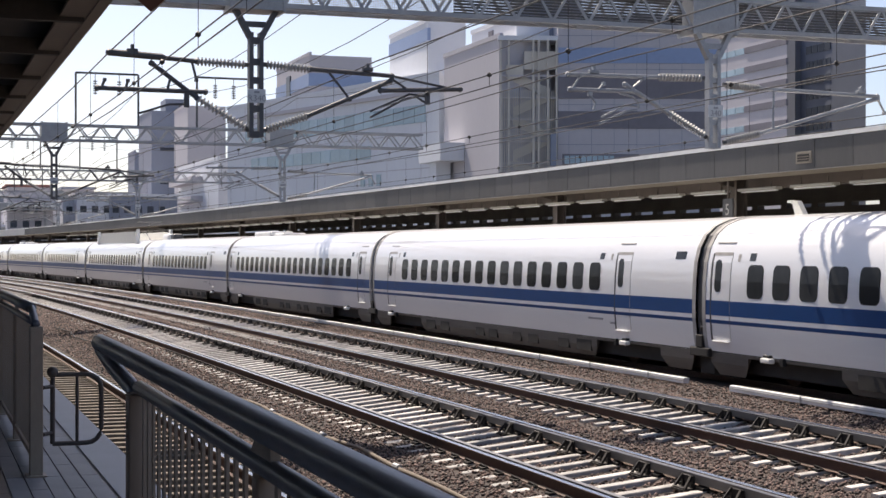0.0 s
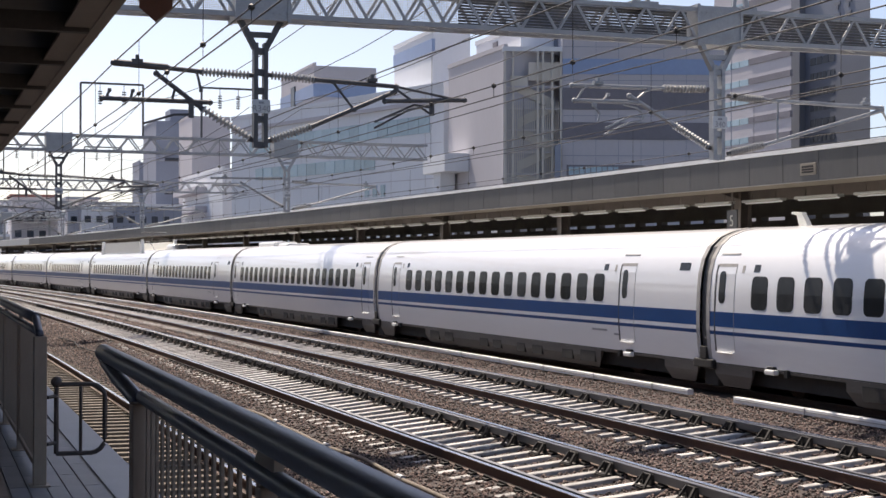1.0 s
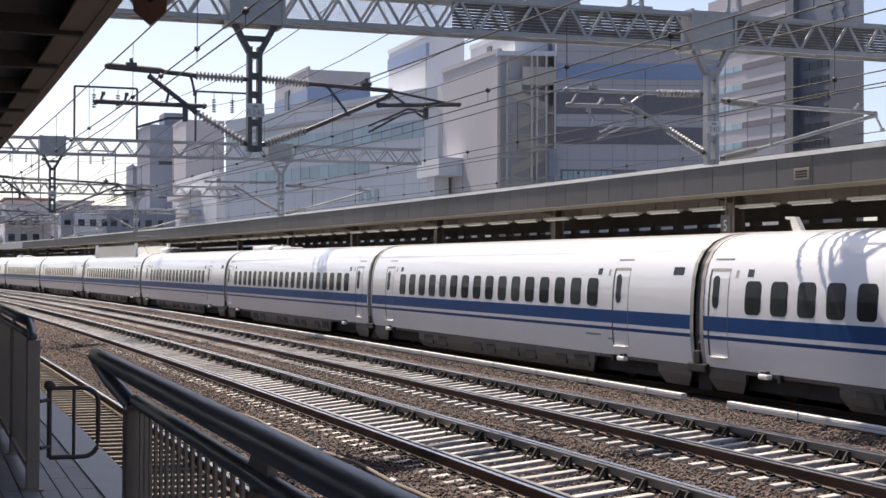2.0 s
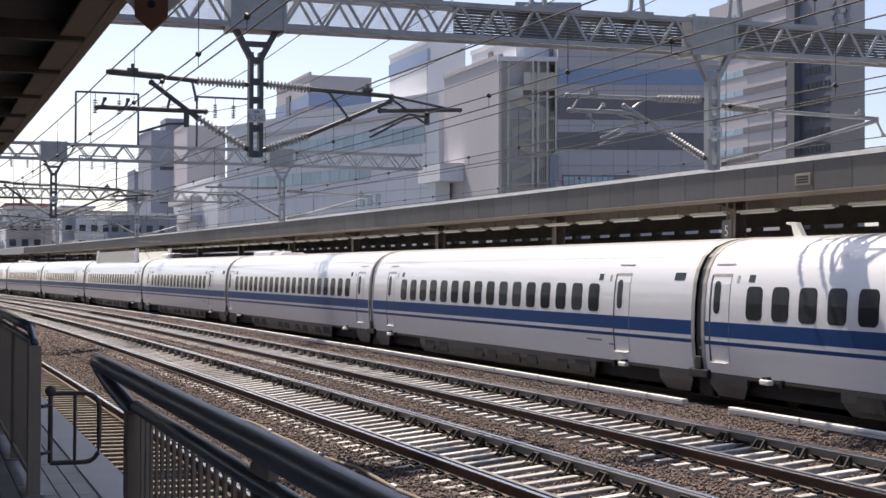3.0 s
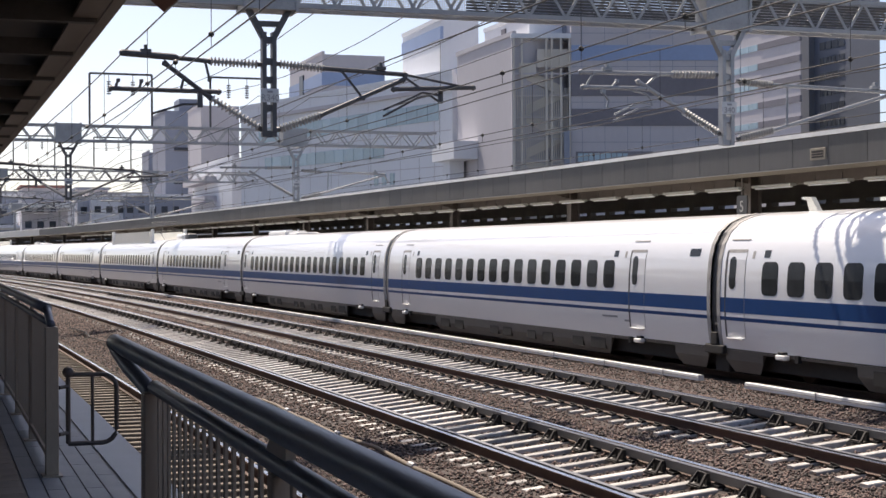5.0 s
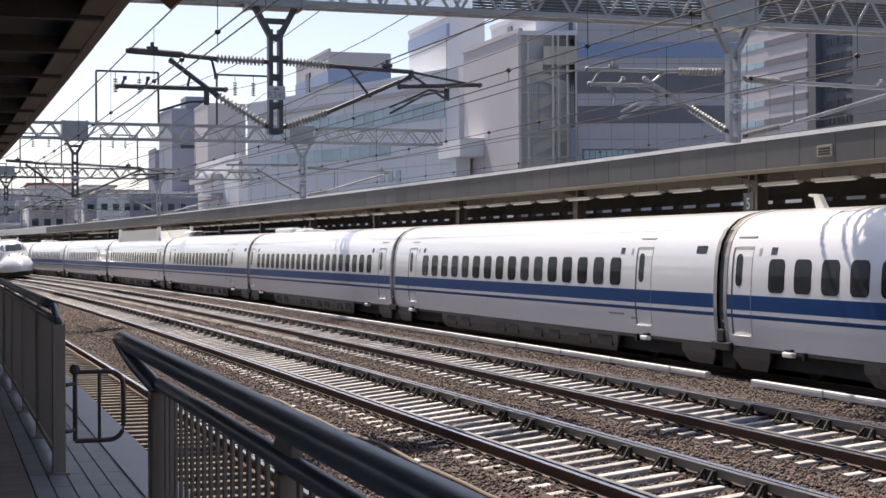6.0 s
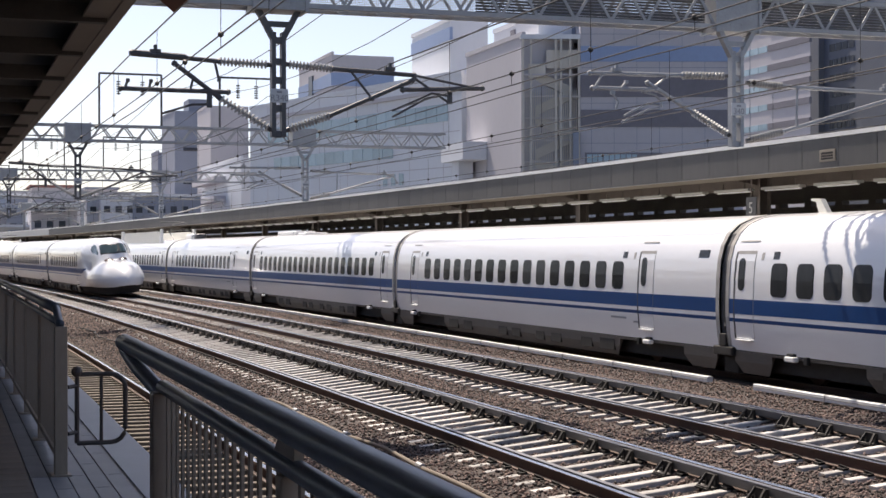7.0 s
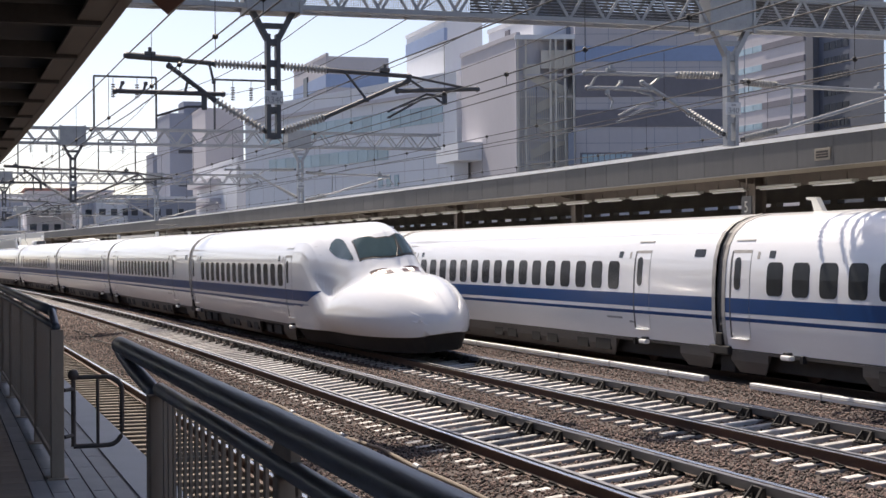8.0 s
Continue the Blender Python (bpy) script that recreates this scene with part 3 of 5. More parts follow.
def nose_point(t, x):
    pts = nose_section(t)
    return float(np.interp(x, [p[0] for p in pts], [p[1] for p in pts]))


def nose_width(t, z):
    """How far from the middle the cab reaches at that height."""
    half = [p for p in nose_section(t) if p[0] >= 0]
    return next((a[0] + (b[0] - a[0]) * (a[1] - z) / max(a[1] - b[1], 1e-6) for a, b in zip(half, half[1:]) if b[1] <= z), half[-1][0])


def cab_car():
    """The leading car: duck-billed nose towards -y, tip at y = -14.9."""
    car = thing("train_car", "white express train leading car with a long duck-billed nose", "train car", group="passing express train")
    tip, y1 = -14.9, 12.34
    ts = [0.0, 0.006, 0.02, 0.04, 0.07, 0.11, 0.16, 0.23, 0.32, 0.43, 0.56, 0.72, 0.9, 1.1, 1.3] + [1.5 + 0.2 * i for i in range(41)]
    bm = bmesh.new()
    rings = [[bm.verts.new((x, tip + t, z)) for x, z in nose_section(t)] for t in ts]
    for a, b in zip(rings, rings[1:]):
        for i in range(len(a) - 1):
            bm.faces.new((a[i], a[i + 1], b[i + 1], b[i]))
        bm.faces.new((a[-1], a[0], b[0], b[-1]))
    bm.faces.new(rings[0])
    bm.faces.new(rings[-1])
    bmesh.ops.remove_doubles(bm, verts=bm.verts, dist=0.006)
    bmesh.ops.recalc_face_normals(bm, faces=bm.faces)
    nose = part("nose", bm, M_WHITE, car, "glossy white duck-billed nose", smooth=True)
    nose.data.set_sharp_from_angle(angle=radians(75))
    ye = tip + ts[-1] - 0.02
    body = part("body", hull(bmesh.new(), ye, y1), M_WHITE, car, "glossy white car body")
    for p in body.data.polygons:
        p.use_smooth = True
    body.data.set_sharp_from_angle(angle=radians(40))
    side_parts(car, ye - 1.1, y1, [ye + 1.55 + 1.04 * i for i in range(14)], [(ye + 0.45, 1), (11.55, -1)])
    skirts(car, ye + 0.2, y1)
    gangway(car, y1, 1)

    def decal(name, outline, material, parent, label="", lift=0.012):
        """A plate laid on the nose: outline of (t, x)."""
        bm = bmesh.new()
        top = [bm.verts.new((x, tip + t, nose_point(t, x) + lift)) for t, x in outline]
        f = bm.faces.new(top)
        bmesh.ops.triangulate(bm, faces=[f])
        bmesh.ops.subdivide_edges(bm, edges=bm.edges, cuts=7, use_grid_fill=True)
        for v in bm.verts:
            v.co.z = nose_point(v.co.y - tip, v.co.x) + lift
        bmesh.ops.recalc_face_normals(bm, faces=bm.faces)
        if sum(f.normal.z for f in bm.faces) < 0:
            bmesh.ops.reverse_faces(bm, faces=bm.faces)
        return part(name, bm, material, parent, label, smooth=True)

    screen = [(4.76, -0.79), (4.55, -0.57), (4.41, -0.30), (4.37, 0.0), (4.41, 0.30), (4.55, 0.57), (4.76, 0.79), (5.48, 0.75), (5.16, 0.50), (4.94, 0.20), (4.94, -0.20), (5.16, -0.50), (5.48, -0.75)]
    decal("windscreen_seal", [(t + (0.05 if i > 6 else -0.05), x * 1.04) for i, (t, x) in enumerate(screen)], M_SEAL, car, lift=0.007)
    decal("windscreen", screen, M_WIND, car, "greenish windscreen glass", lift=0.016)
    decal("windscreen_pillar", [(4.42, 0.34), (4.44, 0.40), (5.06, 0.38), (5.02, 0.31)], M_SEAL, car, lift=0.024)
    for side in (-1, 1):
        outline = [(6.65, 1.16), (6.70, 1.06), (6.57, 0.95), (6.34, 0.90), (5.99, 0.87), (5.48, 0.90), (4.99, 0.91), (5.16, 0.98), (5.64, 1.05), (6.25, 1.13)]
        decal("cab_side_window", [(t, side * x) for t, x in outline], M_WIND, car, "dark cab side window", lift=0.02)
        # the stripes run on along the cab's side and end against the swelling nose
        for name, z0, z1, t1 in (("wide_stripe", 1.44, 1.765, 6.7), ("thin_stripe", 1.265, 1.345, 7.7)):
            bm = bmesh.new()
            cols = []
            for i in range(16):
                t = 8.62 + (t1 - 8.62) * i / 15
                lo = min(z1 - 0.02, max(z0, curve(t, [6.6, 7.15, 7.9, 9.0], [1.76, 1.60, 1.38, 1.20])))
                cols.append([bm.verts.new((side * (nose_width(t, z) + 0.008), tip + t, z)) for z in (lo, (lo + z1) / 2, z1)])
            for a, b in zip(cols, cols[1:]):
                for i in range(2):
                    bm.faces.new((a[i], b[i], b[i + 1], a[i + 1]))
            bmesh.ops.recalc_face_normals(bm, faces=bm.faces)
            part(name, bm, M_BLUE, car, smooth=True)
        lamp = decal("headlamp", [(3.66, side * 0.14), (3.84, side * 0.70), (4.20, side * 0.72), (4.04, side * 0.16)], M_RED, car, "dark reddish-grey headlamp glass")
        decal("lamp_bulb", [(3.80, side * 0.34), (3.85, side * 0.50), (4.06, side * 0.50), (4.01, side * 0.34)], M_LAMP, lamp, lift=0.02)
    bm = bmesh.new()
    tube(bm, [(0.16, tip + 4.32, nose_point(4.32, 0.16) + 0.04), (0.30, tip + 4.6, nose_point(4.6, 0.30) + 0.04), (0.33, tip + 4.85, nose_point(4.85, 0.33) + 0.04)], 0.018, 6)
    part("wiper", bm, M_SEAL, car)
    bm = bmesh.new()
    tube(bm, [(0.0, tip + t, nose_point(t, 0.0) + 0.001) for t in (0.75, 0.9, 1.2, 1.5, 1.8, 2.1, 2.4)], 0.004, 6)
    part("nose_seam", bm, M_RUBBER, car)
    # the nose's lower skirt; its near-black colour is paint plus shadow
    bm = bmesh.new()
    rings = []
    for t in ts[8:]:
        sec = nose_section(t)
        w = -sec[0][0]
        z1 = sec[0][1] + 0.005
        y = tip + t + 0.02
        g = max(0.0, 1 - t / 1.2) * 0.35
        rings.append([bm.verts.new((-w * 0.80, y + g, 0.17)), bm.verts.new((-w * 0.96, y + 0.02, z1 - 0.01)), bm.verts.new((w * 0.96, y + 0.02, z1 - 0.01)), bm.verts.new((w * 0.80, y + g, 0.17))])
    for a, b in zip(rings, rings[1:]):
        for i in range(4):
            bm.faces.new((a[i], a[(i + 1) % 4], b[(i + 1) % 4], b[i]))
    bm.faces.new(rings[0])
    bm.faces.new(rings[-1])
    bmesh.ops.recalc_face_normals(bm, faces=bm.faces)
    part("nose_skirt", bm, M_UNDER, car, "dark snow-plough skirt with its shadow in the colour")
    return car


MOVING = []


def passing_train():
    lead = cab_car()
    MOVING.append((lead, 14.6))
    g = "passing express train"
    lab = "white express train car with blue stripes running through the station"
    order = ["short", "long", "short_cable", "long_panto", "short", "long", "short", "long_panto", "short", "long"]
    made = {}
    for i, what in enumerate(order):
        kind = "short" if "short" in what else "long"
        gear = {"cable": "cable_head", "panto": "pantograph"}.get(what.replace("short", "").replace("long", "").strip("_"), "aircon" if what == "long" else "")
        if what in made:
            car = copy_thing(made[what], Matrix())
        else:
            car = made[what] = middle_car(kind, lab, g, gear)
        MOVING.append((car, 27.1 + 12.5 + 25 * i))


def motions():
    """The express runs through at 58.3 m/s; its tip is 38 m ahead at the end."""
    c, z = TRACKS["b"]
    for car, back in MOVING:
        rows = []
        for k in range(17):
            t = 0.5 * k
            s = 38.0 + 58.35 * (8.0 - t) + back
            rows.append((t, along(c, s, z, -CANT["b"])))
        walk(car, rows)



# ---- platforms ----
def own_platform():
    """The platform under the camera, with its fence, and the canopy over it."""
    p = thing("platform_slab", "grey concrete station platform with tiled floor", "platform", kind="structure")
    part("slab", swept([(-7.0, -0.6), (1.38, -0.6), (1.38, 0.95), (1.515, 0.95), (1.515, 1.235), (-7.0, 1.235)], -20, 330, 6), M_CONC, p)
    part("edge_strip", swept(rect(1.22, 1.515, 1.236, 1.25), -20, 330, 6), M_EDGE, p)


def added_walls():
    # unseen wall, added to hold back sky light and reflections from the left
    w = thing("own_platform_wall", "added grey wall, out of view, that cuts light from the left", "wall", kind="structure")
    part("wall", swept(rect(-7.3, -7.0, -0.6, 4.4), -20, 330, 6), M_CONC, w)
    # another added wall, never in view, closing the space behind the camera
    w = thing("platform_end_wall", "added grey wall, out of view, closing the space behind the camera", "wall", kind="structure")
    part("wall", boxed(-7.3, 1.2, -20.3, -20.0, -0.6, 5.4), M_CONC, w)


def far_platform():
    p = thing("far_platform_slab", "grey concrete platform behind the standing train", "platform", kind="structure")
    part("slab", swept([(20.2, -0.6), (29.0, -0.6), (29.0, 1.25), (20.06, 1.25), (20.06, 1.0), (20.2, 1.0)], -30, 330, 6), M_CONC, p)
    w = thing("far_platform_wall", "dark back wall of the far platform", "wall", kind="structure")
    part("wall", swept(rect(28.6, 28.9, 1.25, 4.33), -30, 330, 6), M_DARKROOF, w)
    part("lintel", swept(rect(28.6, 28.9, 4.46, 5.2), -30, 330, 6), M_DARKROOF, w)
    proto = None
    for i in range(46):
        m = along(28.75, 30 + 1.9 * i, 0)
        if proto is None:
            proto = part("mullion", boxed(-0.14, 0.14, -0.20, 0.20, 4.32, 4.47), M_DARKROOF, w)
            proto.matrix_basis = m
        else:
            twin(proto, w, m)
    k = thing("far_canopy", "grey sheet-metal platform canopy with white cap", "canopy", kind="structure")
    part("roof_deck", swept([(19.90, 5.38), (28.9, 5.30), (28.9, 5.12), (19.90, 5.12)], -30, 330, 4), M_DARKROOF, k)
    part("inner_beam", swept(rect(22.0, 22.3, 4.55, 5.1), -30, 330, 4), M_COLUMN, k)
    part("soffit_strip", swept([(19.86, 4.745), (20.30, 4.69), (20.30, 4.73), (19.86, 4.785)], -30, 330, 4), M_SOFFIT, k)
    part("fascia_back", swept(rect(19.775, 19.86, 4.75, 5.46), -30, 330, 4), M_GALV, k)
    part("fascia_cap", swept([(19.72, 5.46), (19.95, 5.46), (19.95, 5.57), (19.72, 5.56)], -30, 330, 4), M_CAP, k)
    proto = None
    s = 12.0
    while s < 190:
        m = along(19.758, s, 0)
        if proto is None:
            proto = part("fascia_panel", boxed(-0.012, 0.012, -0.765, 0.765, 4.76, 5.455, 0.004), M_FASCIA, k)
            proto.matrix_basis = m
        else:
            twin(proto, k, m)
        s += 1.55


def far_columns():
    proto, n = None, 0
    for i in range(28):
        s = 1.6 + 12.05 * i
        m = along(21.45, s, 1.25)
        if proto is None:
            proto = thing("canopy_column", "brown steel canopy column on the far platform", "column", m, "far platform columns")
            bm = bmesh.new()
            box(bm, -0.17, 0.17, -0.02, 0.02, 0, 3.87)
            box(bm, -0.17, -0.14, -0.17, 0.17, 0, 3.87)
            box(bm, 0.14, 0.17, -0.17, 0.17, 0, 3.87)
            part("shaft", bm, M_COLUMN, proto)
            part("base_plate", boxed(-0.25, 0.25, -0.25, 0.25, 0, 0.03), M_COLUMN, proto)
            part("bracket", prism(bmesh.new(), [(-1.5, 3.62), (-0.17, 3.35), (-0.17, 3.85), (-1.5, 3.80)], -0.04, 0.04), M_COLUMN, proto)
        else:
            copy_thing(proto, m)
    lamp = None
    for i in range(62):
        s = 10.0 + 2.55 * i
        m = along(20.75, s, 4.42)
        if lamp is None:
            lamp = thing("strip_light", "pale strip light hanging under the far canopy", "lamp", m, "far canopy strip lights")
            part("housing", boxed(-0.10, 0.10, -0.95, 0.95, 0.0, 0.07, 0.015), M_TUBE, lamp)
            part("tube", tube(bmesh.new(), [(0, -0.9, -0.02), (0, 0.9, -0.02)], 0.018, 8), M_STEP, lamp)
            part("hanger", boxed(-0.015, 0.015, -0.6, -0.57, 0.07, 0.25), M_COLUMN, lamp)
            part("hanger", boxed(-0.015, 0.015, 0.57, 0.6, 0.07, 0.25), M_COLUMN, lamp)
        else:
            copy_thing(lamp, m)


def own_canopy():
    k = thing("own_canopy", "dark brown platform canopy seen from below", "canopy", kind="structure")
    part("edge_board", swept([(1.44, 4.95), (1.545, 4.95), (1.545, 5.40), (1.44, 5.40)], -20, 260, 5), M_BEAMB, k)
    part("edge_flange", swept(rect(1.20, 1.44, 4.96, 4.99), -20, 260, 5), M_BEAMB, k)
    part("deck", swept(rect(-8.0, 1.45, 5.26, 5.32), -20, 260, 5), M_CANOPY, k)
    for u in (0.45, -0.6, -2.2, -4.2):
        part("purlin", swept(rect(u - 0.05, u + 0.05, 5.10, 5.26), -20, 260, 5), M_CANOPY, k)
    proto = None
    for i in range(80):
        m = along(-2.0, 2.0 + 2.5 * i, 5.02)
        if proto is None:
            proto = part("rafter", boxed(-3.4, 3.42, -0.06, 0.06, -0.1, 0.075), M_CANOPY, k)
            proto.matrix_basis = m
        else:
            twin(proto, k, m)


# ---- fence on the own platform ----
FU, FZ = 0.77, 1.25


def fence_run(s0, s1, open_far, label):
    """A fence from s0 (near) to s1: posts, slats, rails and a thick handrail whose ends bend down to the end posts."""
    f = thing("platform_fence", label, "fence", group="platform fence")
    top = 1.07
    n = max(1, round((s1 - s0) / 2.26))
    for i in range(n + 1):
        s = s0 + (s1 - s0) * i / n
        end = i in (0, n)
        w, v = (0.05, 0.045) if end else (0.03, 0.03)
        post = part("post", boxed(-v, v, -w, w, 0.0, top - 0.02, 0.006), M_FENCE, f)
        post.matrix_basis = along(FU, s, FZ)
        part("foot_plate", boxed(-0.07, 0.07, -0.09, 0.09, 0.0, 0.012), M_FENCE, post)
        if not end:
            br = part("bracket", prism(bmesh.new(), [(-0.10, top), (0.16, top), (0.06, top + 0.075), (-0.10, top + 0.075)], -0.012, 0.012, "x"), M_FENCE, f)
            br.matrix_basis = along(FU, s, FZ)
    part("top_rail", swept([(FU + 0.027 * math.cos(a * 0.6283), FZ + top - 0.0 + 0.027 * math.sin(a * 0.6283)) for a in range(10)], s0, s1, 1.0), M_HAND, f, smooth=True)
    part("bottom_rail", swept(rect(FU - 0.02, FU + 0.02, FZ + 0.10, FZ + 0.14), s0, s1, 1.0), M_FENCE, f)
    hz = FZ + 1.162
    a0, a1 = (s0 - 0.3, s1 + 1.35) if open_far else (s0 + 0.5, s1)
    bm = tube(bmesh.new(), [on(FU, a0 + (a1 - a0) * k / 30, hz) for k in range(31)], 0.039, 20)
    part("handrail", bm, M_HAND, f, "thick dark steel handrail", smooth=True)
    if open_far:
        bm = tube(bmesh.new(), [on(FU, a1 - 0.06, hz + 0.005), on(FU, a1 + 0.02, hz - 0.006), on(FU, a1 - 0.10, hz - 0.03), on(FU, a1 - 0.55, hz - 0.075), on(FU, s1 + 0.12, hz - 0.115), on(FU, s1 + 0.01, hz - 0.15)], 0.033, 12)
    else:
        bm = tube(bmesh.new(), [on(FU, a0 + 0.05, hz), on(FU, a0 - 0.05, hz - 0.004), on(FU, a0 - 0.25, hz - 0.05), on(FU, s0 + 0.05, hz - 0.12), on(FU, s0, hz - 0.16)], 0.029, 12)
    part("handrail_return", bm, M_HAND, f, smooth=True)
    slat = None
    k = int((s1 - s0) / 0.125)
    for i in range(1, k):
        m = along(FU, s0 + (s1 - s0) * i / k, FZ)
        if slat is None:
            slat = part("slat", boxed(-0.0045, 0.0045, -0.016, 0.016, 0.14, top - 0.01), M_FENCE, f)
            slat.matrix_basis = m
        elif i < 290:
            twin(slat, f, m)
    return f


def side_gate():
    """A low tubular hoop that closes the strip between fence and platform edge."""
    g = thing("hoop_gate", "low dark tubular hoop barrier beside the fence", "gate", pose(0, 11.35, 1.25))
    x0, x1, b, t = 0.86, 1.20, 0.21, 0.70
    r = 0.10
    pts = [(x0, 0, t), (x1 - r, 0, t)] + [(x1 - r + r * math.sin(a), 0, t - r + r * math.cos(a)) for a in (0.4, 0.8, 1.2, 1.57)]
    pts += [(x1, 0, b + r)] + [(x1 - r + r * math.cos(a), 0, b + r - r * math.sin(a)) for a in (0.4, 0.8, 1.2, 1.57)] + [(x0, 0, b)]
    part("hoop", tube(bmesh.new(), pts, 0.017, 8), M_GATE, g)
    part("bar", tube(bmesh.new(), [(x0 + 0.17, 0, b), (x0 + 0.17, 0, t)], 0.012, 8), M_GATE, g)
    part("post", tube(bmesh.new(), [(x0, 0, b), (x0, 0, t + 0.02)], 0.017, 8), M_GATE, g)
    for z in (b + 0.08, t - 0.08):
        part("hinge", tube(bmesh.new(), [(FU + 0.02, -0.10, z), (x0, 0, z)], 0.014, 8), M_GATE, g)
    bm = bmesh.new()
    bmesh.ops.create_uvsphere(bm, u_segments=14, v_segments=10, radius=0.04)
    bmesh.ops.translate(bm, verts=bm.verts, vec=(x0, 0, t + 0.02))
    part("knob", bm, M_GATE, g, smooth=True)


# ---- catenary ----
BEAMS = [28.9, 66.2, 103.0, 140.0, 178.0]
POSTS = (6.1, 15.75)


def truss(bm, x0, x1, z0, z1, w, pitch, chord=0.09):
    for y in (-w / 2, w / 2):
        for z in (z0, z1):
            box(bm, x0, x1, y - chord / 2, y + chord / 2, z - chord / 2, z + chord / 2)
    n = max(2, round((x1 - x0) / pitch))
    st = (x1 - x0) / n
    for i in range(n):
        a = x0 + st * i
        for y in (-w / 2, w / 2):
            bar(bm, (a, y, z0), (a + st / 2, y, z1), 0.055, 0.03, up=(0, 1, 0))
            bar(bm, (a + st / 2, y, z1), (a + st, y, z0), 0.055, 0.03, up=(0, 1, 0))
        bar(bm, (a, -w / 2, z0), (a + st, w / 2, z0), 0.05, 0.03)
        bar(bm, (a, -w / 2, z1), (a + st, w / 2, z1), 0.05, 0.03)


def insulator(a, b, n=10, r=0.075):
    """A ribbed porcelain rod from a to b, turned in one piece."""
    bm = bmesh.new()
    a, b = Vector(a), Vector(b)
    axis = (b - a).normalized()
    u = Vector((0, 1, 0))
    v = axis.cross(u)
    L = (b - a).length
    rings = []
    for i in range(n):
        for f, q in ((0.12, 0.032), (0.42, r), (0.62, r), (0.88, 0.036)):
            c = a + axis * L * (i + f) / n
            rings.append([bm.verts.new(c + (u * math.cos(k * 0.6283) + v * math.sin(k * 0.6283)) * q) for k in range(10)])
    for p, q in zip(rings, rings[1:]):
        for k in range(10):
            bm.faces.new((p[k], p[(k + 1) % 10], q[(k + 1) % 10], q[k]))
    bm.faces.new(rings[0])
    bm.faces.new(rings[-1])
    bmesh.ops.recalc_face_normals(bm, faces=bm.faces)
    return bm


ARMS = {
    # places (to the right of the post, height): insulators, thick tubes, thin rods, messenger clamp
    "dark": {
        "insulators": [((-0.20, 6.34), (-1.12, 6.37)), ((-0.18, 5.14), (-1.10, 5.68)), ((0.20, 6.36), (1.06, 6.31)), ((0.20, 5.13), (1.00, 5.41))],
        "tubes": [((-1.12, 6.37), (-1.95, 6.42)), ((-1.75, 6.42), (-2.73, 6.47)), ((-1.10, 5.68), (-1.95, 6.30)), ((1.06, 6.31), (2.69, 6.24)), ((1.00, 5.41), (2.66, 6.14)), ((-0.95, 5.80), (-2.93, 5.81)), ((2.46, 5.95), (4.10, 6.03))],
        "rods": [((-1.20, 6.36), (-1.12, 6.02)), ((-1.60, 6.05), (-1.66, 5.80)), ((1.42, 6.28), (1.85, 5.75)), ((2.69, 6.24), (3.95, 6.03)), ((2.70, 6.18), (3.02, 5.98)), ((-2.86, 5.81), (-2.80, 5.96)), ((-2.42, 5.81), (-2.38, 5.96))],
        "plates": [(-1.30, 5.50, 5.80), (3.42, 5.70, 6.00)],
        "pulls": [[(-1.30, 5.56), (-1.62, 5.55), (-2.20, 5.36)], [(3.38, 5.74), (3.20, 5.85), (2.95, 5.80), (2.25, 5.42)], [(3.38, 5.86), (3.05, 5.90), (2.80, 5.78), (2.25, 5.54)]],
        "clamps": [(-2.30, 6.45), (2.20, 6.28)],
    },
    "pale": {
        "insulators": [((-0.26, 6.44), (-1.25, 6.42)), ((-0.20, 5.24), (-1.00, 5.67)), ((0.30, 6.32), (1.10, 6.27)), ((0.30, 5.13), (1.10, 5.32))],
        "tubes": [((-1.25, 6.42), (-3.29, 6.40)), ((-1.00, 5.67), (-2.02, 6.24)), ((1.10, 6.27), (4.02, 6.20)), ((1.10, 5.32), (4.02, 6.15)), ((-1.83, 6.11), (-3.24, 6.10))],
        "rods": [((-1.85, 6.18), (-1.60, 6.38)), ((-3.20, 6.10), (-3.02, 6.38)), ((-2.62, 6.10), (-2.50, 6.24)), ((1.45, 6.24), (1.43, 5.44)), ((4.00, 6.20), (4.20, 5.85))],
        "plates": [(-2.80, 5.98, 6.12)],
        "pulls": [[(-2.15, 6.06), (-1.85, 6.00), (-1.72, 5.88), (-1.70, 5.76)], [(-1.75, 5.80), (-2.0, 5.82), (-2.55, 5.56)], [(-1.75, 5.74), (-2.0, 5.70), (-2.60, 5.42)], [(-2.80, 6.0), (-2.68, 5.85), (-2.72, 5.70)]],
        "clamps": [(-2.72, 6.41), (3.60, 6.22)],
    },
}


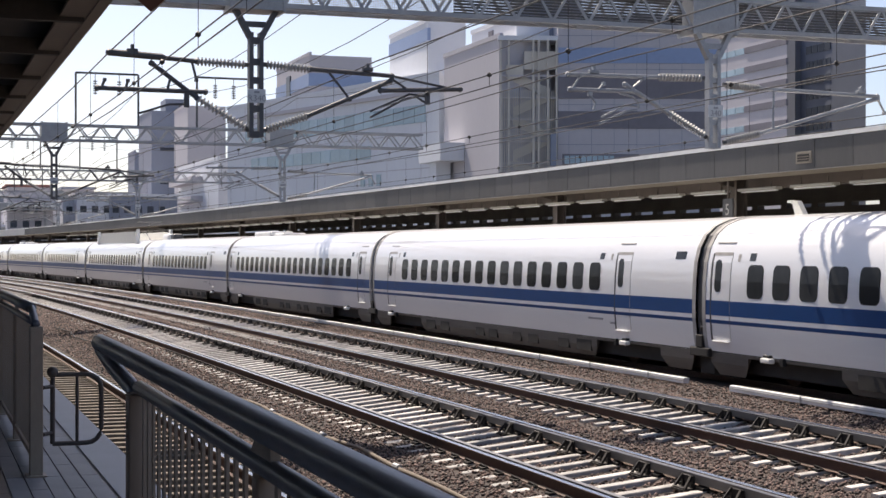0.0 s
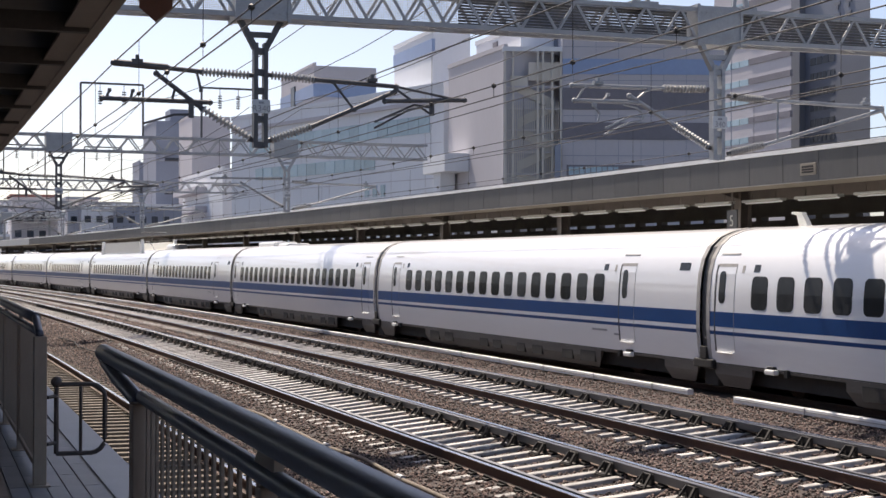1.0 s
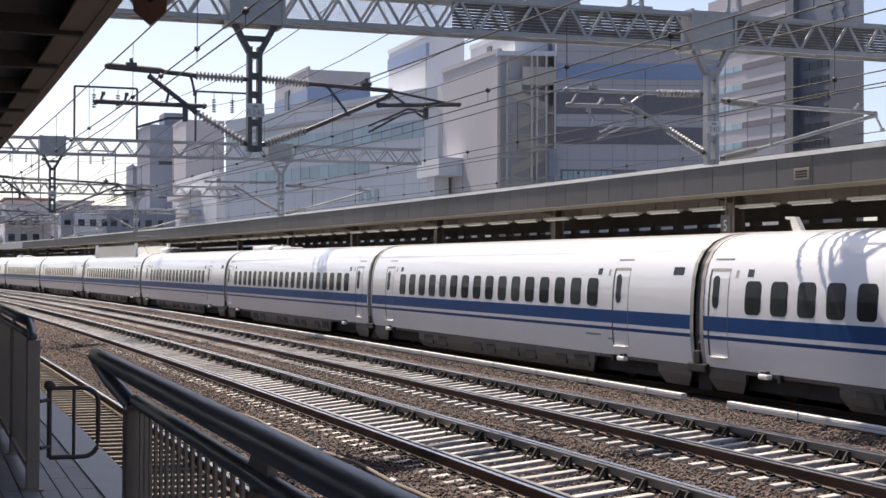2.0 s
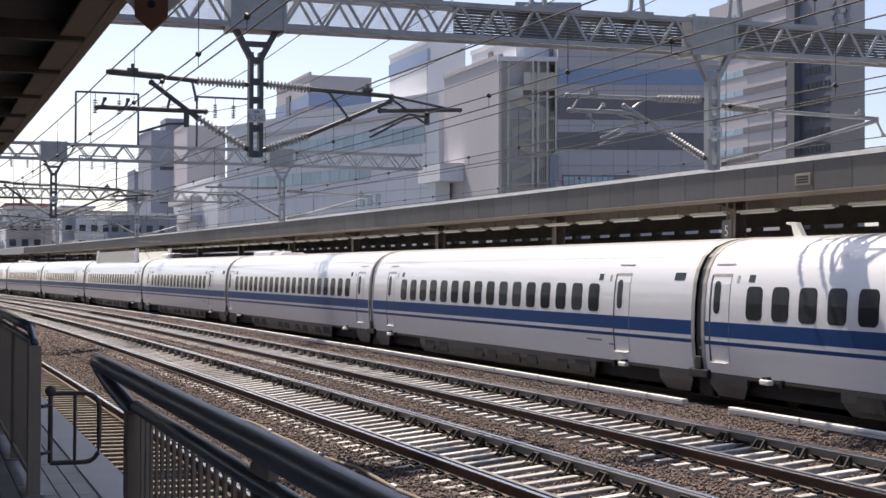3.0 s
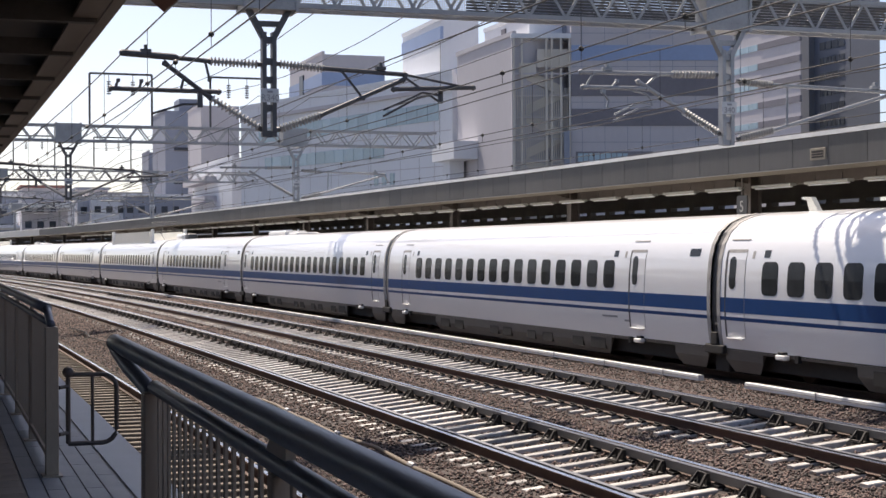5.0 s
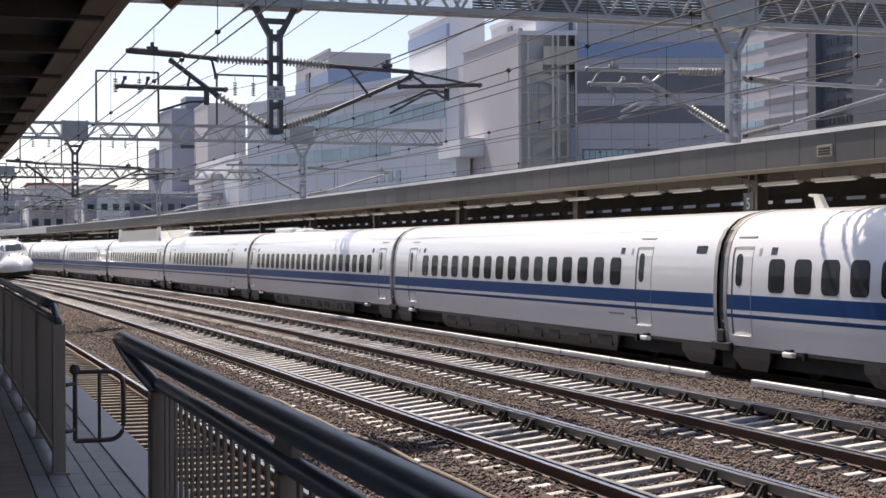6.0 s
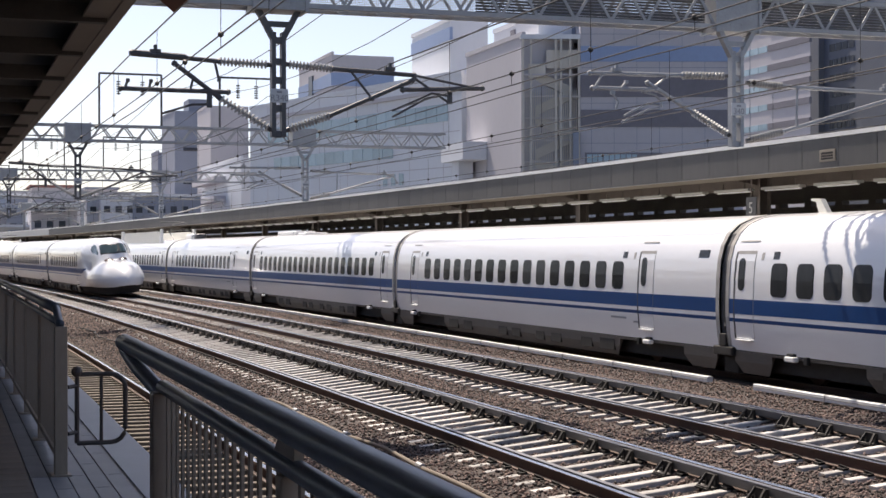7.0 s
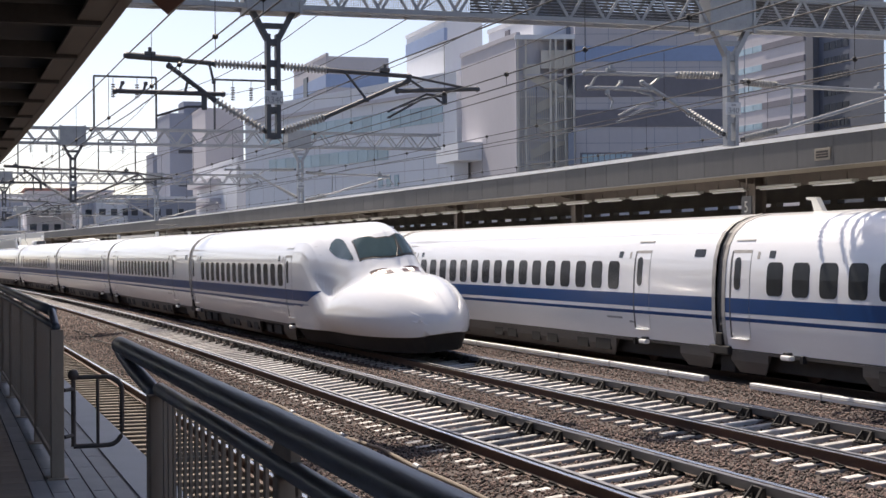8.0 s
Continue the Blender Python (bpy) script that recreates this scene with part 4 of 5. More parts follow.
def cantilevers(post, key, steel):
    """The hinged arms on both sides of a drop post: ribbed insulators, tubes, stays and pull-off arms."""
    a = ARMS[key]
    for p, q in a["insulators"]:
        o = part("insulator", insulator((p[0], 0, p[1]), (q[0], 0, q[1]), 13, 0.085), M_PORC, post, "ribbed pale porcelain insulator")
        a0, a1 = Vector((p[0], 0, p[1])), Vector((q[0], 0, q[1]))
        axis = (a1 - a0).normalized()
        for e in (a0, a1):
            part("insulator_cap", bar(bmesh.new(), e - axis * 0.06, e + axis * 0.06, 0.09, n=8), M_DARKST, o)
    for i, (p, q) in enumerate(a["tubes"]):
        bm = bmesh.new()
        bar(bm, (p[0], 0, p[1]), (q[0], 0, q[1]), 0.13 if key == "dark" and i == 1 else 0.09, n=10)
        for e in (p, q):
            r = bmesh.ops.create_icosphere(bm, subdivisions=1, radius=0.065)
            bmesh.ops.translate(bm, verts=r["verts"], vec=(e[0], 0, e[1]))
        part("cantilever_tube", bm, steel, post)
    for p, q in a["rods"]:
        bm = bmesh.new()
        bar(bm, (p[0], 0, p[1]), (q[0], 0, q[1]), 0.05, n=8)
        for e in (p, q):
            box(bm, e[0] - 0.032, e[0] + 0.032, -0.05, 0.05, e[1] - 0.032, e[1] + 0.032, 0.008)
        part("stay_rod", bm, steel, post)
    for x, z0, z1 in a["plates"]:
        part("hanger_plate", boxed(x - 0.05, x + 0.05, -0.03, 0.03, z0, z1, 0.01), steel, post)
    for pts in a["pulls"]:
        part("pull_off_arm", tube(bmesh.new(), [(x, 0, z) for x, z in pts], 0.024, 6), steel, post)
    for x, z in a["clamps"]:
        bm = boxed(x - 0.10, x + 0.10, -0.06, 0.06, z + 0.03, z + 0.10, 0.01)
        box(bm, x - 0.03, x + 0.03, -0.05, 0.05, z + 0.09, z + 0.18, 0.01)
        part("wire_clamp", bm, steel, post)


def drop_post(u, s, first):
    d = thing("drop_post", "grey steel catenary drop post with cantilever arms", "catenary post", along(u, s), "catenary drop posts")
    bm = bmesh.new()
    # forked head
    for k in (-1, 1):
        bar(bm, (k * 0.40, 0, 7.40), (k * 0.10, 0, 6.85), 0.10, 0.16, up=(0, 1, 0))
    box(bm, -0.27, 0.27, -0.05, 0.05, 7.06, 7.16)
    part("fork", bm, M_GALV if u > 10 else M_DARKST, d)
    bm = bmesh.new()
    for k in (-1, 1):
        box(bm, k * 0.095 - 0.04, k * 0.095 + 0.04, -0.1, 0.1, 4.98, 6.95)
    for z in (5.03, 5.52, 6.05, 6.40, 6.80):
        box(bm, -0.06, 0.06, -0.07, 0.07, z - 0.06, z + 0.06)
    part("shaft", bm, M_GALV if u > 10 else M_DARKST, d)
    plate = part("number_plate", boxed(-0.17, 0.17, -0.125, -0.105, 5.62, 5.88, 0.006), M_PLATE, d, "pale number plate")
    part("lettering_bar", boxed(-0.05, 0.05, -0.132, -0.126, 5.80, 5.84), M_INK, plate)
    if first:
        letters("R340" if u < 10 else "340", 0.17, M_INK, plate, pose(0, -0.128, 5.65, 90, 0, 0))
    else:
        part("lettering_bar", boxed(-0.12, 0.12, -0.132, -0.126, 5.66, 5.75), M_INK, plate)
    cantilevers(d, "pale" if u > 10 else "dark", M_GALV if u > 10 else M_DARKST)
    return d


def portal(s):
    b = thing("catenary_beam", "grey lattice steel catenary beam across the tracks", "catenary beam", along(0, s), "catenary beams")
    z0, z1 = 7.45, 8.08
    for x0, x1 in ((-3.0, POSTS[0] - 0.5), (POSTS[0] + 0.5, POSTS[1] - 0.5), (POSTS[1] + 0.5, 22.3 if s > 50 else 23.4)):
        bm = bmesh.new()
        truss(bm, x0, x1, z0, z1, 0.55, 0.78 if s < 50 else 0.95)
        part("lattice", bm, M_GALV, b)
    for u in POSTS:
        bm = boxed(u - 0.5, u + 0.5, -0.33, 0.33, 7.36, 8.16)
        for k in (-0.5, 0.5):
            box(bm, u + k - 0.03, u + k + 0.03, -0.36, 0.36, 7.33, 8.19)
        for i in range(8):
            for z in (7.5, 8.02):
                box(bm, u - 0.44 + i * 0.125, u - 0.41 + i * 0.125, -0.345, -0.33, z - 0.02, z + 0.02)
        part("splice_box", bm, M_GALV, b, "bolted grey steel splice plate")
    for u in (9.5, 11.9, 14.1, 16.4) if s < 50 else ():
        bm = bmesh.new()
        bar(bm, (u - 0.16, 0, 8.1), (u, 0, 9.6), 0.08, up=(0, 1, 0))
        bar(bm, (u + 0.16, 0, 8.1), (u, 0, 9.6), 0.08, up=(0, 1, 0))
        box(bm, u - 0.3, u + 0.3, -0.2, 0.2, 8.10, 8.20)
        part("wire_bracket", bm, M_GALV, b)
    if s < 50:
        for x0, x1 in ((-3.0, POSTS[0] - 0.6), (POSTS[0] + 0.6, 10.1)):
            bm = bmesh.new()
            n = int((x1 - x0) / 0.035)
            for i in range(n):
                x = x0 + (x1 - x0) * i / n
                bar(bm, (x, 0.02, 7.52), (x, 0.02, 8.02), 0.008)
            for i in range(16):
                bar(bm, (x0, 0.02, 7.52 + 0.033 * i), (x1, 0.02, 7.52 + 0.033 * i), 0.008)
            part("bird_mesh", bm, M_MESH, b, "fine pale wire mesh inside the beam", kind="stuff")
        for x0, x1 in ((10.1, POSTS[1] - 0.6), (POSTS[1] + 0.6, 22.5)):
            bm = bmesh.new()
            for i in range(9):
                z = 7.53 + 0.06 * i
                box(bm, x0, x1, 0.0, 0.04, z, z + 0.045)
            part("walkway_slats", bm, M_DARKST, b, "dark slatted walkway inside the beam", kind="stuff")
    for u in (-6.5, 24.2):
        bm = bmesh.new()
        for x in (-0.25, 0.25):
            for y in (-0.25, 0.25):
                box(bm, u + x - 0.05, u + x + 0.05, y - 0.05, y + 0.05, -0.5, 8.1)
        for i in range(14):
            z = -0.3 + 0.58 * i
            for y in (-0.25, 0.25):
                bar(bm, (u - 0.25, y, z), (u + 0.25, y, z + 0.58), 0.05, 0.03, up=(0, 1, 0))
        if u < 0 and s > 30 or s < 30 and u > 0:
            part("column", bm, M_GALV, b)
    if s > 50:
        # upper hangers with insulators
        for u in (7.0, 9.6, 12.1, 14.5):
            bm = bmesh.new()
            bar(bm, (u, 0, 8.05), (u, 0, 10.3), 0.08)
            part("hanger_post", bm, M_DARKST, b)
        for u0, u1 in ((7.0, 9.6), (12.1, 14.5)):
            bm = bmesh.new()
            bar(bm, (u0, 0, 10.3), (u1, 0, 10.3), 0.08)
            for x in (u0 + 0.8, u1 - 0.8):
                bar(bm, (x, 0, 10.3), (x, 0, 9.4), 0.03, n=6)
                for i in range(6):
                    bar(bm, (x, 0, 9.98 - 0.1 * i), (x, 0, 9.94 - 0.1 * i), 0.18, n=8)
            part("hanger_bar", bm, M_DARKST, b)


def wires():
    """Messenger and contact wires over each track, with droppers, plus feeders."""
    spans = [-8.4] + BEAMS + [215.0, 252.0]
    for key in ("near", "c", "b", "a"):
        c, _ = TRACKS[key]
        w = thing("overhead_wire", "dark overhead contact wire with droppers", "overhead wire", group="overhead wires")
        zig = 0.15
        bm = bmesh.new()
        bc = bmesh.new()
        bd = bmesh.new()
        bx = bmesh.new()
        pm, pc, pa = [], [], []
        for i, (a, b) in enumerate(zip(spans, spans[1:])):
            sg = zig if i % 2 else -zig
            for k in range(13 if b == spans[-1] else 12):
                f = k / 12
                s = a + (b - a) * f
                u = c + sg * (1 - 2 * f)
                pm.append(on(u, s, 6.52 - 0.14 * 4 * f * (1 - f)))
                pc.append(on(u, s, 5.40))
                pa.append(on(u, s, 5.60 - 0.04 * 4 * f * (1 - f)))
                if k and s < 150:
                    if k % 2:
                        tube(bd, [pm[-1], pa[-1]], 0.005, 4)
                    tube(bd, [pa[-1], pc[-1]], 0.005, 4)
                    r = bmesh.ops.create_icosphere(bd, subdivisions=1, radius=0.045)
                    bmesh.ops.translate(bd, verts=r["verts"], vec=pa[-1])
        tube(bm, pm, 0.013, 6)
        tube(bc, pc, 0.010, 6)
        tube(bx, pa, 0.010, 6)
        part("messenger_wire", bm, M_WIRE, w)
        part("auxiliary_wire", bx, M_WIRE, w)
        part("contact_wire", bc, M_WIRE, w)
        part("dropper", bd, M_WIRE, w, kind="stuff")
    for u, z in ((9.5, 9.55), (11.9, 9.55), (14.1, 9.5), (16.4, 9.5)):
        w = thing("feeder_wire", "thin dark feeder wire between the beams", "wire", group="feeder wires")
        bm = bmesh.new()
        tube(bm, [on(u, a + (b - a) * k / 8, z - 0.8 * 4 * (k / 8) * (1 - k / 8)) for a, b in zip(spans, spans[1:]) for k in range(8)], 0.012, 6)
        part("strand", bm, M_WIRE, w)


def trackside():
    for a, e in ((30.7, 300), (-10, 28.7)):
        c = thing("cable_duct", "long white cable duct beside the standing train", "cable duct", group="white cable ducts")
        part("duct", swept([(16.03, -0.06), (16.17, -0.06), (16.17, 0.055), (16.15, 0.065), (16.05, 0.065), (16.03, 0.055)], a, e, 2.5), M_DUCT, c)
        part("duct_seam", swept(rect(16.024, 16.03, -0.005, 0.008), a, e, 2.5), M_RUBBER, c)
    sup = None
    for i in range(60):
        s = 10.0 + 3.2 * i
        if 28.4 < s < 31:
            continue
        m = along(16.10, s)
        if sup is None:
            sup = thing("duct_support", "dark steel stool under the white duct", "support", m, "duct supports")
            part("stool", boxed(-0.05, 0.05, -0.05, 0.05, -0.4, -0.06), M_UNDER, sup)
            part("duct_band", boxed(-0.085, 0.085, -0.012, 0.012, -0.062, 0.07), M_GALV, sup)
        else:
            copy_thing(sup, m)



def trackside_cable():
    """A grey conduit and a dark cable lying on the ballast beside the through track."""
    c = thing("trackside_conduit", "brown-grey conduit lying on the ballast with pale joints", "conduit")
    part("conduit", tube(bmesh.new(), [on(6.42 + 0.05 * math.sin(s * 0.9), s, -0.21 + 0.02 * math.sin(s * 1.7)) for s in range(15, 36)], 0.032, 8), M_SLEEPER_BROWN, c, smooth=True)
    for s in range(17, 35, 4):
        part("joint", tube(bmesh.new(), [on(6.42 + 0.05 * math.sin(s * 0.9), s - 0.12, -0.205), on(6.42 + 0.05 * math.sin(s * 0.9), s + 0.12, -0.205)], 0.045, 8), M_GALV, c)
    c = thing("trackside_cable", "thin dark cable lying loosely on the ballast", "cable")
    part("cable", tube(bmesh.new(), [on(6.05 + 0.12 * math.sin(s * 0.37) + 0.04 * math.sin(s * 1.3), s * 0.5, -0.27) for s in range(30, 130)], 0.022, 6), M_CLIP, c, smooth=True)


def warning_plate():
    """A grey plate with a brown lower tip that hangs from the canopy edge."""
    w = thing("hanging_plate", "hanging grey plate with a brown pointed strip", "sign", pose(1.10, 8.06, 4.06, 0, 0, -10))
    part("plate", prism(bmesh.new(), [(-0.40, 0.42), (0.44, 0.42), (0.0, 0.03)], -0.012, 0.012), M_SIGNG, w)
    part("strip", prism(bmesh.new(), [(-0.085, 0.42), (0.085, 0.42), (0.085, 0.075), (0.0, 0.0), (-0.085, 0.075)], -0.02, -0.012), M_SIGNB, w)
    bm = bmesh.new()
    bar(bm, (0, -0.03, 0.14), (0, -0.018, 0.14), 0.04, n=12)
    part("bolt", bm, M_CLIP, w)
    part("hanger", boxed(-0.02, 0.02, -0.01, 0.01, 0.42, 1.00), M_SIGNG, w)
    part("cross_arm", boxed(-0.02, 0.42, -0.02, 0.02, 0.96, 1.02), M_SIGNG, w)


def boards():
    """Paving on the own platform: long grey slabs at the edge, brown tiles behind the fence."""
    p = bpy.data.objects["platform_slab"]
    proto = None
    for j in range(5):
        for i in range(15):
            m = along(0.62 + 0.128 * j, 7.0 + 1.2 * i + 0.6 * (j % 2), 1.2505)
            if proto is None:
                proto = part("paving_board", boxed(-0.060, 0.060, -0.594, 0.594, -0.018, 0.0, 0.003), M_TILE, p)
                proto.matrix_basis = m
            else:
                twin(proto, p, m)
    proto = None
    for j in range(7):
        for i in range(36):
            m = along(0.40 - 0.305 * j, 7.0 + 0.305 * i, 1.2505)
            if proto is None:
                proto = part("paving_tile", boxed(-0.149, 0.149, -0.149, 0.149, -0.018, 0.0, 0.003), M_TILEB, p)
                proto.matrix_basis = m
            else:
                twin(proto, p, m)
    part("drain_plate", boxed(0.86, 1.22, 8.0, 9.9, 1.245, 1.262, 0.003), M_EDGE, p)


def car_sign():
    """The hanging board with the figure 5 at the far platform."""
    g = thing("car_position_sign", "small dark hanging sign board with a pale figure 5", "sign", along(20.3, 36.3, 3.68))
    part("board", boxed(-0.02, 0.02, -0.26, 0.26, 0.0, 0.55, 0.01), M_FASCIA, g)
    part("hanger", boxed(-0.012, 0.012, -0.02, 0.02, 0.55, 1.05), M_COLUMN, g)
    letters("5", 0.42, M_TUBE, g, pose(-0.026, 0.0, 0.12, 90, 0, -90))


def canopy_vent():
    v = thing("fascia_vent", "small beige framed vent in the canopy fascia", "vent", along(19.74, 31.8, 4.90))
    part("frame", boxed(-0.02, 0.01, -0.33, 0.33, 0.0, 0.28, 0.01), M_SOFFIT, v)
    part("opening", boxed(-0.024, 0.0, -0.25, 0.25, 0.05, 0.22), M_UNDER, v)
    for z in (0.09, 0.15):
        part("louvre", boxed(-0.03, 0.0, -0.25, 0.25, z, z + 0.02), M_COLUMN, v)


# ---- the city behind ----
X = 60.0


def wallblock(b, x0, x1, y0, y1, z1, material, name="wall"):
    o = part(name, boxed(x0, x1, y0, y1, -0.6, z1), material, b)
    part("parapet", boxed(x0 - 0.12, x0 + 0.35, y0 - 0.12, y1 + 0.12, z1, z1 + 0.5), material, b)
    return o


def pane_row(b, x, y0, y1, z0, z1, n, material, gap=0.12):
    """A row of panes on a facade that faces the line, each with a frame."""
    w = (y1 - y0) / n
    proto = None
    for i in range(n):
        c = y0 + w * (i + 0.5)
        if proto is None:
            proto = part("window", boxed(-0.10, 0.25, -w / 2 + gap, w / 2 - gap, z0, z1), material, b)
            proto.matrix_basis = pose(x, c, 0)
        else:
            twin(proto, b, pose(x, c, 0))


FRONT = pose(60.0, 160.0, 0, 0, 0, -16.9)


def stair_tower():
    """An open steel stair between posts, on the line of the office front."""
    b = thing("stair_tower", "open steel stair tower with pale flights and vertical bars", "building part", FRONT)
    w, top = 6.3, 26.6
    part("back_wall", boxed(0, w, 3.2, 3.8, -0.6, top - 0.6), M_BLILAC, b)
    part("side_wall", boxed(-0.2, 0.0, 0.0, 3.8, -0.6, top - 0.6), M_BLILAC, b)
    part("roof", boxed(-0.3, w, -0.1, 3.9, top - 0.5, top), M_BWHITE, b)
    part("upper_panel", boxed(2.6, w - 0.2, 0.15, 0.3, 22.9, 24.9), M_STAIRW, b)
    part("upper_panel", boxed(0.6, 2.5, 0.15, 0.3, 21.9, 23.4), M_STAIRW, b)
    z, k = 0.6, 0
    while z < 21:
        a, e = (0.9, w - 1.0) if k % 2 else (w - 1.0, 0.9)
        bm = bmesh.new()
        bar(bm, (a, 1.4, z + 0.6), (e, 1.4, z + 2.6), 1.5, 1.0, up=(0, 0, 1))
        part("flight", bm, M_STAIRW, b, "pale stair flight with solid side")
        part("landing", boxed(min(e, w - 1.2) - 0.7, min(e, w - 1.2) + 1.2, 0.5, 3.2, z + 2.3, z + 2.6), M_STAIRW, b)
        part("floor_beam", boxed(0, w, 0.1, 0.3, z + 2.3, z + 2.5), M_BLILAC, b)
        z += 2.4
        k += 1
    proto = None
    for i in range(26):
        m = pose(0.2 + (w - 0.4) * i / 25, 0.0, 0)
        if proto is None:
            proto = part("screen_bar", boxed(-0.035, 0.035, -0.04, 0.04, 0.0, 20.6), M_STAIRW, b)
            proto.matrix_basis = m
        else:
            twin(proto, b, m)
    for x in (0.0, 0.9, 3.6, 4.2, 5.2, w - 0.15):
        part("screen_post", boxed(x - 0.10, x + 0.10, -0.12, 0.12, -0.6, top - 0.5), M_STAIRW, b)


def office():
    """The office front behind the second post, turned towards the platform end."""
    b = thing("office_building", "tall lilac-grey office building with dark blue bands", "building", FRONT)
    x0, x1 = 6.3, 24.2
    part("wall", boxed(x0, x1, 0.0, 16.0, -0.6, 28.4), M_BLILAC, b)
    part("parapet", boxed(x0 - 0.1, x1, -0.12, 0.4, 28.4, 28.9), M_BLILAC, b)
    part("plant_room", boxed(2.0, 9.5, 5.0, 12.0, 27.0, 33.5), M_BSLATE, b)
    part("blue_band", boxed(x0 + 0.05, x1, -0.10, 0.1, 23.6, 25.3), M_BBLUE, b)
    part("dark_band", boxed(x0 + 0.05, x1, -0.10, 0.1, 19.7, 22.1), M_BDARK, b)
    part("dark_band", boxed(x0 + 0.05, x1, -0.10, 0.1, 16.4, 18.3), M_BDARK, b)
    proto = None
    for i in range(9):
        m = pose(x0 + 1.0 + 0.62 * i, 0, 0)
        if proto is None:
            proto = part("window", boxed(-0.26, 0.26, -0.06, 0.2, 12.5, 13.4), M_BGLASS, b)
            proto.matrix_basis = m
        else:
            twin(proto, b, m)
    part("window_band", boxed(x0 + 0.5, x0 + 9.0, -0.03, 0.2, 12.3, 13.6), M_BDARK, b)
    part("vent_stack", boxed(x0 - 0.9, x0 - 0.3, -1.4, -0.8, 9.5, 15.8), M_BSLATE, b)
    for z in (14.6, 19.0, 22.9, 26.6):
        part("joint", boxed(x0 + 0.1, x1, -0.02, 0.1, z, z + 0.06), M_BSLATE, b)
    for i in range(8):
        part("joint", boxed(x0 + 2.5 * i + 1.2, x0 + 2.5 * i + 1.25, -0.02, 0.1, 0, 28.3), M_BSLATE, b)


def far_scaled(v, k):
    return 2.83 + (v - 2.83) * k


def city():
    stair_tower()
    office()
    b = thing("office_annex", "pale lilac office wing beside the stair tower", "building")
    wallblock(b, X, X + 6, 160.2, 179.6, 26.4, M_BLILAC)
    wallblock(b, X + 3, X + 7, 163, 178, 29.2, M_BWHITE)
    part("vent_door", boxed(X + 2.85, X + 3.1, 170.4, 171.8, 26.4, 28.7), M_BDARK, b)
    part("column", boxed(X - 2.2, X - 0.4, 176.0, 178.6, -0.6, 13.5), M_BWHITE, b)
    part("canopy_slab", boxed(X - 3.0, X, 172.0, 180.4, 13.5, 15.6), M_BWHITE, b)
    b = thing("office_tower", "pale office tower with a blue band under the roof", "building")
    wallblock(b, X, X + 5, 186, 203, 31.8, M_BWHITE)
    part("band", boxed(X - 0.12, X + 0.3, 185.9, 203.1, 29.4, 31.0), M_BBLUE, b)
    b = thing("long_building", "long pale building with ribbon windows", "building", pose(X, 181.5, 0, 0, 0, 15.9))
    wallblock(b, 0, 14, 0, 58, 24.6, M_BWHITE)
    part("roof_ledge", boxed(-0.4, 1, 0, 57, 22.6, 23.1), M_BLILAC, b)
    pane_row(b, 0, 3, 52, 19.0, 21.2, 20, M_BGLASS, 0.05)
    pane_row(b, 0, 16, 50, 15.0, 16.7, 13, M_BGLASS, 0.05)
    pane_row(b, 0, 13, 19, 11.4, 12.9, 3, M_BGLASS, 0.5)
    for z in (9.4, 13.2, 17.6):
        part("joint", boxed(-0.03, 0.1, 0.4, 57.6, z, z + 0.10), M_BLILAC, b)
    for i in range(7):
        part("joint", boxed(-0.02, 0.1, 4 + 8 * i, 4.08 + 8 * i, 0, 24.5), M_BLILAC, b)
    b = thing("back_tower", "lilac tower with a blue band behind the long building", "building")
    wallblock(b, X + 2, X + 13, 258, 284, 36.3, M_BLILAC)
    part("band", boxed(X + 1.85, X + 12.9, 257.85, 284, 31.0, 33.2), M_BBLUE, b)
    part("window", boxed(X + 1.75, X + 2.3, 272, 275, 30.6, 34.2), M_BWIN, b)
    b = thing("slate_tower", "slate-blue blind tower far along the line", "building")
    wallblock(b, 54.8, 64.0, 400, 425, 38.8, M_BSLATE)
    part("roof_house", boxed(58.5, 63.5, 401, 410, 38.8, 42.0), M_BSLATE, b)
    for z in (28.5, 20.0, 12.0):
        part("slit_window", boxed(57.0, 61.0, 399.8, 400.2, z, z + 0.9), M_BWIN, b)
    b = thing("pale_tower", "pale blind tower beside the slate one", "building")
    wallblock(b, 57.6, 66.5, 360, 380, 36.6, M_BLILAC)
    b = thing("lift_tower", "narrow slate tower with a flat roof", "building")
    wallblock(b, 55.6, 60.0, 440, 455, 30.6, M_BSLATE)
    b = thing("low_annex", "pale low building with stepped balconies", "building")
    wallblock(b, X - 6, X, 300, 350, 21.0, M_BWHITE)
    for z in (9.0, 13.0, 17.0):
        part("balcony", boxed(X - 8.5, X - 6, 318, 348, z, z + 1.2), M_BLILAC, b)
    # farther block with pale and dark storeys, and the graphite tower
    b = thing("striped_building", "distant building with pale and dark storey bands", "building")
    k = 2.45
    y0, y1 = 100.2 * k, 112.0 * k
    part("wall", prism(bmesh.new(), [(X * k, y0), (X * k, y1), (X * k + 30, y1 + 52), (X * k + 30, y0 + 52)], -0.6, far_scaled(24.2, k), "z"), M_BLILAC, b)
    for i in range(9):
        z = far_scaled(10.6 + 1.5 * i, k)
        part("band", boxed(X * k - 0.2, X * k + 0.3, y0, y0 + 15, z, z + 1.15), M_BDARK, b)
        pane_row(b, X * k, y0 + 15.2, y1, z, z + 1.15, 4, M_BGLASS, 0.1)
    part("plant_room", boxed(X * k - 0.35, X * k + 12, y1 - 5.0, y1 + 6.5, 58.5, 68), M_BWHITE, b)
    b = thing("graphite_tower", "dark graphite office tower with sign lettering near the roof", "building")
    k = 3.2
